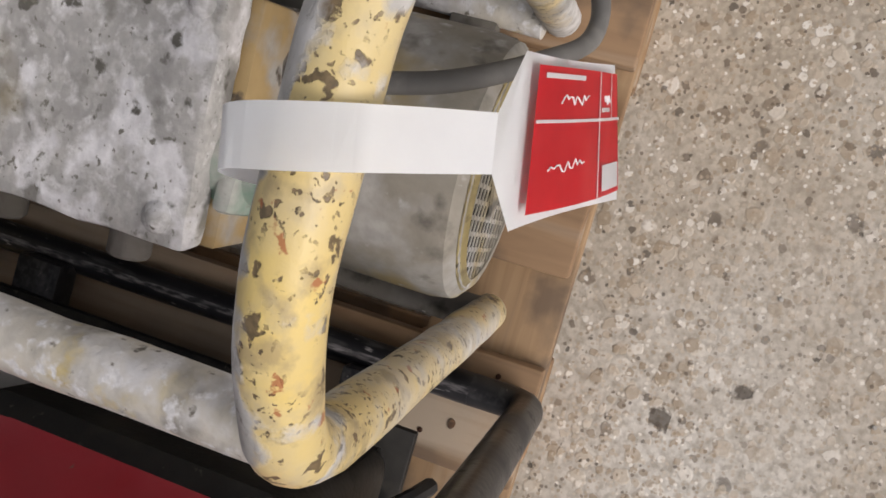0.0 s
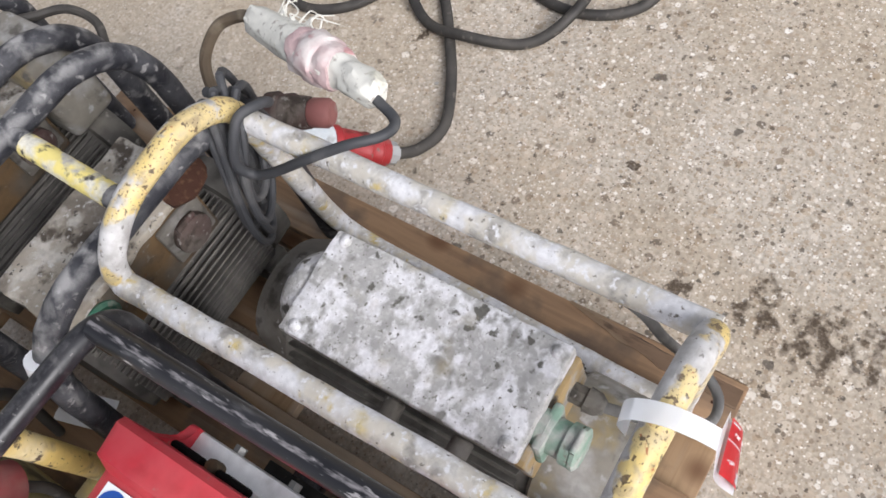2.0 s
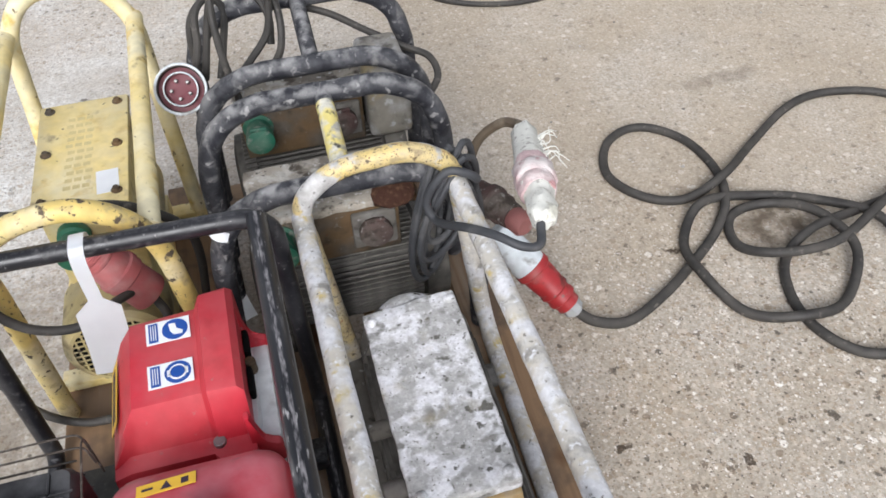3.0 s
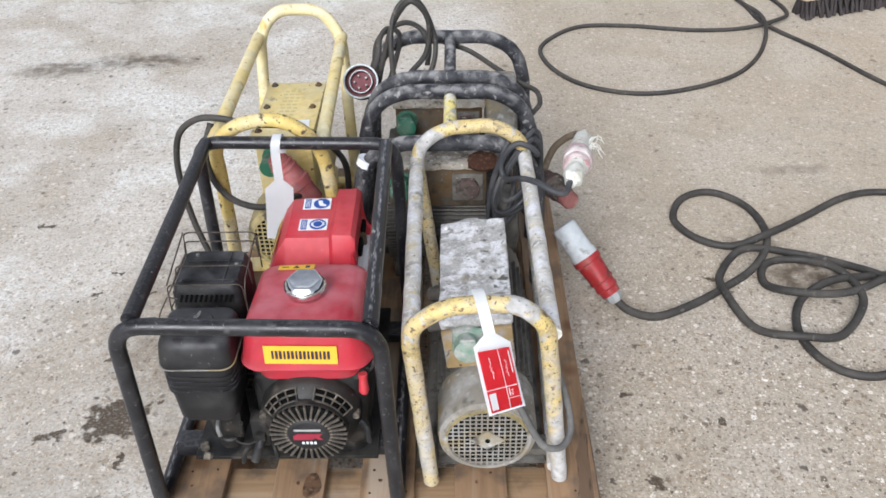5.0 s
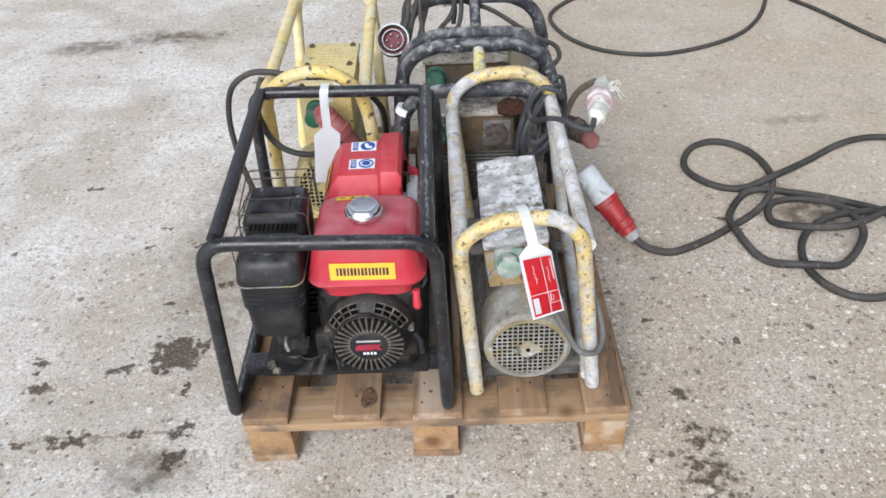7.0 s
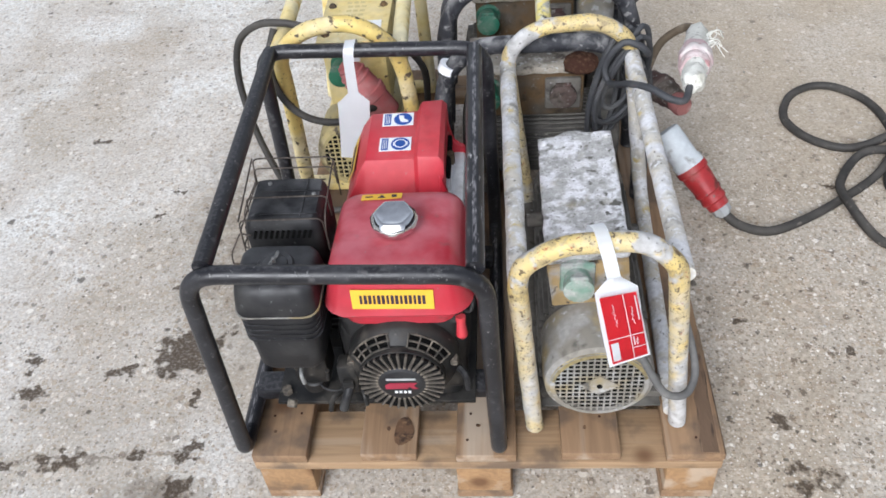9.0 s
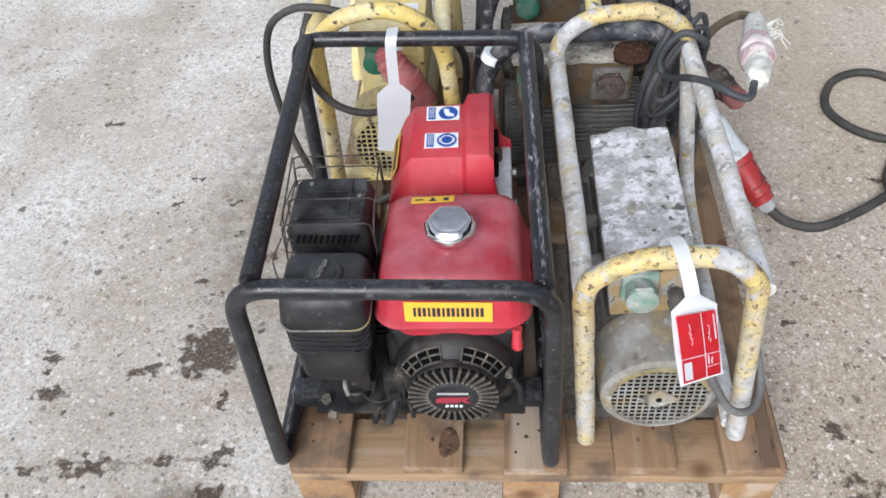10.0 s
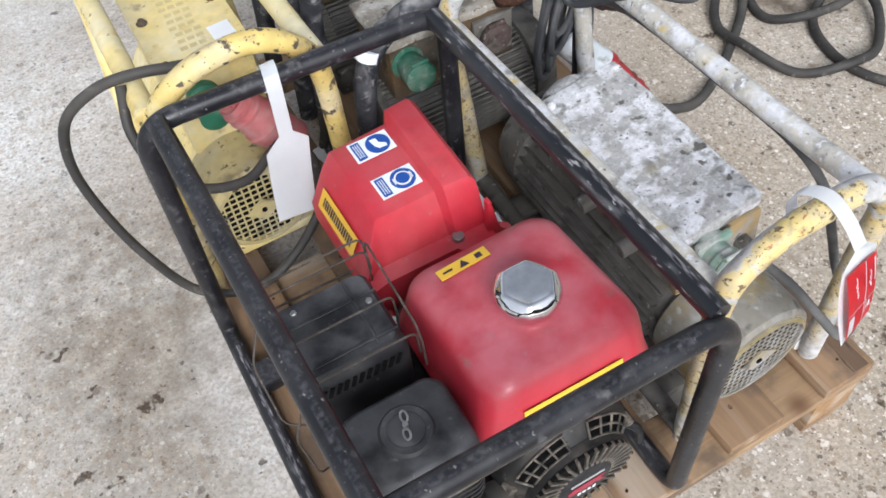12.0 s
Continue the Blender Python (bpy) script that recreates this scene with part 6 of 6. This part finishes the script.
# two dark converters standing across the pallet
def cross_converter(name, at, y1, y2, z1, z2, label, tape):
    """Motor lying across, twin hoops joined by a top bar, a box with sockets on its front."""
    c = thing(name, at, label, "converter", "dark twin-hoop converters")
    x0, x1, R = 0.338, 0.712, 0.0175
    for y, z in ((y1, z1), (y2, z2)):
        frame_tube("hoop", [(x0 - 0.030, y, ZF), (x0 - 0.012, y, z - 0.10), (x0 + 0.012, y, z - 0.035), (x0 + 0.075, y, z + 0.002), (x1 - 0.075, y, z), (x1 - 0.012, y, z - 0.04), (x1 + 0.012, y, z - 0.11), (x1 + 0.024, y, ZF)], R, 0.06, M_FRAME_WORN, c, 0.08)
    frame_tube("top_bar", [(0.529, y1, z1 + 0.004), (0.530, y2, z2 + 0.002)], 0.0145, 0.02, M_FRAME_WORN, c, 0.06, "cement-greyed top bar")
    if tape:
        ya, yb = V(0.529, y1, z1 + 0.004), V(0.530, y2, z2 + 0.002)
        frame_tube("painted_band", [ya.lerp(yb, 0.16), ya.lerp(yb, 0.84)], 0.0149, 0.02, M_BAND, c, 0.05, "patchy yellow paint on the top bar")
    ym = (y1 + y2) / 2
    cz = 0.268
    bm = B()
    lathe(bm, (x0 + 0.02, ym, cz), (x1 - 0.02, ym, cz), [(0, 0.05), (0.02, 0.082), (0.12, 0.086), (0.13, 0.078), (0.85, 0.078), (0.86, 0.086), (0.98, 0.084), (1, 0.05)], 30)
    part("motor_body", bm, M_DARKMOTOR, c)
    f = B()
    box(f, x0 + 0.040, x1 - 0.075, 0.074, 0.091, -0.0013, 0.0013, 0.0005, 1)
    fm = mesh_of("fin", f, M_DARKMOTOR)
    for k in range(36):
        ob = new("fin", fm)
        ob.parent = c
        ob.matrix_basis = pose(*(V(0, ym, cz) - c.location), 78 + 6 * k, 0, 0)
    for x in (x0 + 0.05, x1 - 0.10):
        bm = B()
        box(bm, x, x + 0.045, ym - 0.075, ym + 0.075, ZF, 0.205, 0.004)
        part("motor_foot", bm, M_DARKMOTOR, c)
    bm = B()
    box(bm, x0 + 0.049, 0.611, y1 + 0.036, y2 - 0.038, 0.345, 0.452, 0.005)
    part("terminal_box", bm, M_PANEL, c)
    bm = B()
    box(bm, x0 + 0.041, 0.619, y1 + 0.026, y2 - 0.030, 0.450, 0.464, 0.003)
    bmesh.ops.subdivide_edges(bm, edges=[e for e in bm.edges if e.calc_length() > 0.05], cuts=12, use_grid_fill=True)
    for v in bm.verts:
        v.co += V(0, 0, 1) * 0.0020 * noise.noise(v.co * 50) + V(1, 0.8, 0) * 0.0045 * noise.noise(v.co * 38 + V(3, 3, 3))
    part("box_lid", bm, M_DUSTLID, c)
    socket_with_flap("green_socket", (x0 + 0.078, y1 + 0.034, 0.414), (0, -1, 0.05), 0.0235, M_DARKGREEN, c, "green socket with a flap lid")
    socket_with_flap("red_socket", (0.568, y1 + 0.034, 0.402), (0, -1, 0), 0.0255, M_REDSOCKET, c, "grimy red-brown socket", 0.35)
    bm = B()
    box(bm, 0.532, 0.604, y1 + 0.026, y1 + 0.037, 0.366, 0.438, 0.004)
    part("socket_plate", bm, M_GRIME, c)
    return c


cc = cross_converter("frequency_converter", (0.52, 0.745, PALLET_H), 0.655, 0.842, 0.535, 0.566, "cement-spotted dark frequency converter with twin hoops and a yellow top bar", True)
bm = B()
lathe(bm, (0.600, 0.684, 0.462), (0.601, 0.672, 0.482), [(0, 0.012), (0.2, 0.012), (0.25, 0.023), (0.7, 0.026), (0.9, 0.021), (1, 0.012)], 14)
for v in bm.verts:
    v.co += V(0.35 * (v.co.x - 0.601), 0, 0) + V(1, 1, 1) * 0.004 * noise.noise(v.co * 60)
part("rusty_knob", bm, M_RUST, cc, "rust-brown knob")
bm = B()
sweep(bm, [(0.3375, 0.655, 0.483), (0.3445, 0.655, 0.499)], [0.0192, 0.0192], 16)
part("white_tape", bm, M_WHITE, cc, "band of white tape")
bm = B()
lathe(bm, (0.750, 0.722, 0.400), (0.787, 0.642, 0.404), [(0, 0.022), (0.3, 0.024), (0.32, 0.029), (0.5, 0.030), (0.56, 0.026), (0.75, 0.027), (0.8, 0.024), (1, 0.022)], 20)
side_plug = part("side_plug", bm, M_REDSOCKET, cc, "grimy brown plug with a dusty pink end")
bm = B()
lathe(bm, (0.787, 0.642, 0.404), (0.799, 0.612, 0.405), [(0, 0.018), (0.15, 0.0205), (0.8, 0.0205), (1, 0.016)], 20)
part("plug_end", bm, M_PINKEND, side_plug)
dd = cross_converter("frequency_converter", (0.52, 1.05, PALLET_H), 0.955, 1.128, 0.548, 0.580, "dark frequency converter with twin hoops and a coiled cable", False)
bm = B()
box(bm, 0.618, 0.700, 0.972, 1.10, 0.352, 0.500, 0.012, 3)
part("side_box", bm, M_CASING, dd, "cement-grey side box")
# its cable and red plug hang over the hoops
for k, pts in enumerate((
        [(0.345, 1.04, 0.50), (0.372, 1.06, 0.60), (0.395, 1.06, 0.66), (0.436, 1.05, 0.706), (0.475, 1.05, 0.66), (0.470, 1.04, 0.58), (0.43, 1.03, 0.53), (0.40, 1.03, 0.50)],
        [(0.395, 1.00, 0.47), (0.383, 1.02, 0.56), (0.384, 1.05, 0.64), (0.405, 1.07, 0.69), (0.44, 1.08, 0.702), (0.470, 1.08, 0.665), (0.492, 1.06, 0.60), (0.485, 1.03, 0.545), (0.46, 1.02, 0.51)],
        [(0.330, 1.10, 0.48), (0.335, 1.12, 0.56), (0.365, 1.13, 0.60), (0.415, 1.135, 0.618), (0.455, 1.12, 0.606), (0.475, 1.10, 0.57), (0.47, 1.07, 0.53)],
        [(0.50, 1.145, 0.565), (0.58, 1.13, 0.54), (0.65, 1.11, 0.50), (0.715, 1.08, 0.47), (0.752, 1.05, 0.462), (0.758, 1.00, 0.452), (0.735, 0.965, 0.44)],
        [(0.325, 1.03, 0.505), (0.345, 1.05, 0.56), (0.352, 1.09, 0.60), (0.375, 1.12, 0.61), (0.40, 1.12, 0.585), (0.385, 1.08, 0.53), (0.37, 1.05, 0.49)])):
    bm = B()
    cable_tube(bm, pts, 0.0068, 7, 9)
    part("hung_cable", bm, M_CABLE, dd)
rp = V(0.306, 0.975, 0.532)
face = V(0.05, -1.0, 0.75).normalized()
bm = B()
lathe(bm, rp - face * 0.075, rp, [(0, 0.020), (0.2, 0.026), (0.45, 0.032), (0.5, 0.041), (0.95, 0.043), (1, 0.0425), (1.0, 0.0385), (0.72, 0.0375)], 30)
rplug = part("red_plug", bm, M_REDSOCKET, dd, "five-pin red plug with a pale rim")
su = face.cross(V(1, 0, 0)).normalized()
sv = face.cross(su)


def round_on_plug(r, depth):
    return [rp + face * depth + (su * math.cos(radians(a)) + sv * math.sin(radians(a))) * r for a in range(0, 361, 12)]


part("rim", sweep(B(), round_on_plug(0.0418, 0.0002), 0.0024, 8), M_PLUGWHITE, rplug, "pale dusty rim")
bm = B()
lathe(bm, rp - face * 0.0215, rp - face * 0.019, [(0, 0.0375), (1, 0.0375)], 30)
part("socket_face", bm, M_DARKRED, rplug)
bm = B()
lathe(bm, rp - face * 0.0195, rp - face * 0.003, [(0, 0.0300), (1, 0.0290), (1, 0.0268), (0.1, 0.0268)], 30)
part("inner_sleeve", bm, M_DARKRED, rplug)
part("inner_ring", sweep(B(), round_on_plug(0.0280, -0.0025), 0.0014, 6), M_PLUGWHITE, rplug)
for k in range(5):
    a = radians(72 * k + 20)
    o = rp + (su * math.cos(a) + sv * math.sin(a)) * 0.016
    part("pin", cyl(B(), o - face * 0.019, o - face * 0.004, 0.0030, 0.001, 8), M_STEEL, rplug)

# ---- cables on the ground ----
def ground_cable(name, path, r, label):
    bm = B()
    cable_tube(bm, path, r, 8, 10)
    return solo(name, bm, M_CABLE, label, "cable", at=path[0])


G = 0.0108
ground_cable("coiled_cable", [(0.948, 0.710, 0.038), (0.985, 0.684, 0.020), (1.05, 0.672, G), (1.13, 0.705, G), (1.22, 0.762, G), (1.34, 0.855, G), (1.405, 0.940, G + 0.012), (1.437, 1.05, G), (1.42, 1.16, G), (1.36, 1.235, G), (1.29, 1.248, G), (1.22, 1.20, G), (1.185, 1.10, G), (1.23, 1.01, G),
                              (1.32, 0.97, G), (1.43, 1.00, G + 0.022), (1.57, 1.11, G), (1.72, 1.21, G), (1.84, 1.24, G), (1.98, 1.20, G), (2.07, 1.09, G), (2.05, 0.97, G + 0.01), (1.93, 0.90, G), (1.79, 0.835, G)], 0.0108, "thick grey-black rubber cable lying in loops on the concrete")
ground_cable("coiled_cable", [(1.80, 0.845, G), (1.66, 0.815, G + 0.012), (1.53, 0.785, G + 0.022), (1.44, 0.735, G), (1.395, 0.63, G), (1.405, 0.535, G), (1.46, 0.468, G), (1.545, 0.458, G), (1.635, 0.515, G), (1.69, 0.65, G), (1.685, 0.775, G + 0.024), (1.60, 0.885, G), (1.48, 0.935, G), (1.34, 0.93, G + 0.02), (1.26, 0.85, G), (1.24, 0.745, G + 0.02),
                              (1.29, 0.625, G), (1.39, 0.57, G + 0.022), (1.50, 0.60, G), (1.585, 0.71, G + 0.022), (1.565, 0.84, G + 0.018), (1.48, 0.905, G), (1.39, 0.885, G), (1.365, 0.80, G), (1.43, 0.735, G + 0.024), (1.56, 0.735, G + 0.024), (1.70, 0.80, G + 0.03), (1.83, 0.88, G), (1.95, 0.95, G), (2.10, 1.00, G)], 0.0108, "thick grey-black rubber cable lying in loops on the concrete")
H = 0.0088
ground_cable("long_cable", [(2.45, 1.40, H), (2.24, 1.84, H), (2.13, 2.06, H), (2.03, 2.30, H), (1.89, 2.57, H), (1.86, 2.80, H), (1.82, 3.00, H), (1.72, 3.35, H + 0.006), (1.6, 3.9, H + 0.006)], 0.0088, "black rubber cable running across the yard")
ground_cable("long_cable", [(1.92, 3.5, H + 0.008), (1.90, 3.06, H), (2.00, 2.88, H), (2.02, 2.70, H), (1.93, 2.575, H + 0.018), (1.78, 2.535, H), (1.60, 2.52, H), (1.45, 2.545, H), (1.30, 2.58, H), (1.09, 2.58, H), (0.95, 2.46, H), (0.892, 2.32, H), (0.94, 2.13, H), (1.06, 1.99, H), (1.25, 1.93, H), (1.46, 1.98, H),
                            (1.66, 2.11, H), (1.81, 2.34, H), (1.88, 2.60, H + 0.02), (1.84, 2.90, H), (1.78, 3.3, H + 0.008), (1.7, 3.8, H + 0.008)], 0.0088, "black rubber cable lying in a wide loop")
ground_cable("long_cable", [(-2.3, 3.10, H + 0.006), (-1.75, 3.22, H + 0.006), (-1.35, 3.36, H + 0.006), (-0.8, 3.7, H + 0.006)], 0.0088, "black cable on the far slab")

# ---- broom ----
broom = thing("yard_broom", (2.4, 2.78, 0), "wide yard broom with dark bristles lying by the wall", "broom")
b0, b1 = V(2.06, 2.68, 0), V(2.86, 2.92, 0)
along = (b1 - b0).normalized()
acr = V(-along.y, along.x, 0)
bm = B()
box(bm, 0, (b1 - b0).length, -0.03, 0.03, 0.075, 0.105, 0.006)
bmesh.ops.transform(bm, matrix=Matrix.Translation(b0) @ Matrix.Rotation(math.atan2(along.y, along.x), 4, "Z"), verts=bm.verts)
part("head_board", bm, M_BROOMWOOD, broom)
bm = B()
for i in range(58):
    for j in range(4):
        p = b0 + along * (0.008 + i * 0.0142 + rnd.uniform(-0.003, 0.003)) + acr * (-0.026 + j * 0.0175)
        e = p + acr * (rnd.gauss(0, 0.010) + (j - 1.5) * 0.010) + along * rnd.gauss(0, 0.008)
        sweep(bm, [p + V(0, 0, 0.076), e + V(0, 0, 0.003)], [0.006, 0.010], 5)
part("bristles", bm, M_BRISTLE, broom)

# ---- scrap on the pallet ----
bm = B()
slab_on(bm, (0.305, 0.82, PALLET_H + 0.003), (1, 0.3, 0.02), (-0.3, 1, 0.05), 0.05, 0.09, 0.001)
bmesh.ops.subdivide_edges(bm, edges=bm.edges[:], cuts=4, use_grid_fill=True)
for v in bm.verts:
    v.co.z += 0.006 * abs(noise.noise(v.co * 30))
solo("plastic_scrap", bm, M_STICKER, "torn pale plastic scrap lying on the pallet", "scrap")
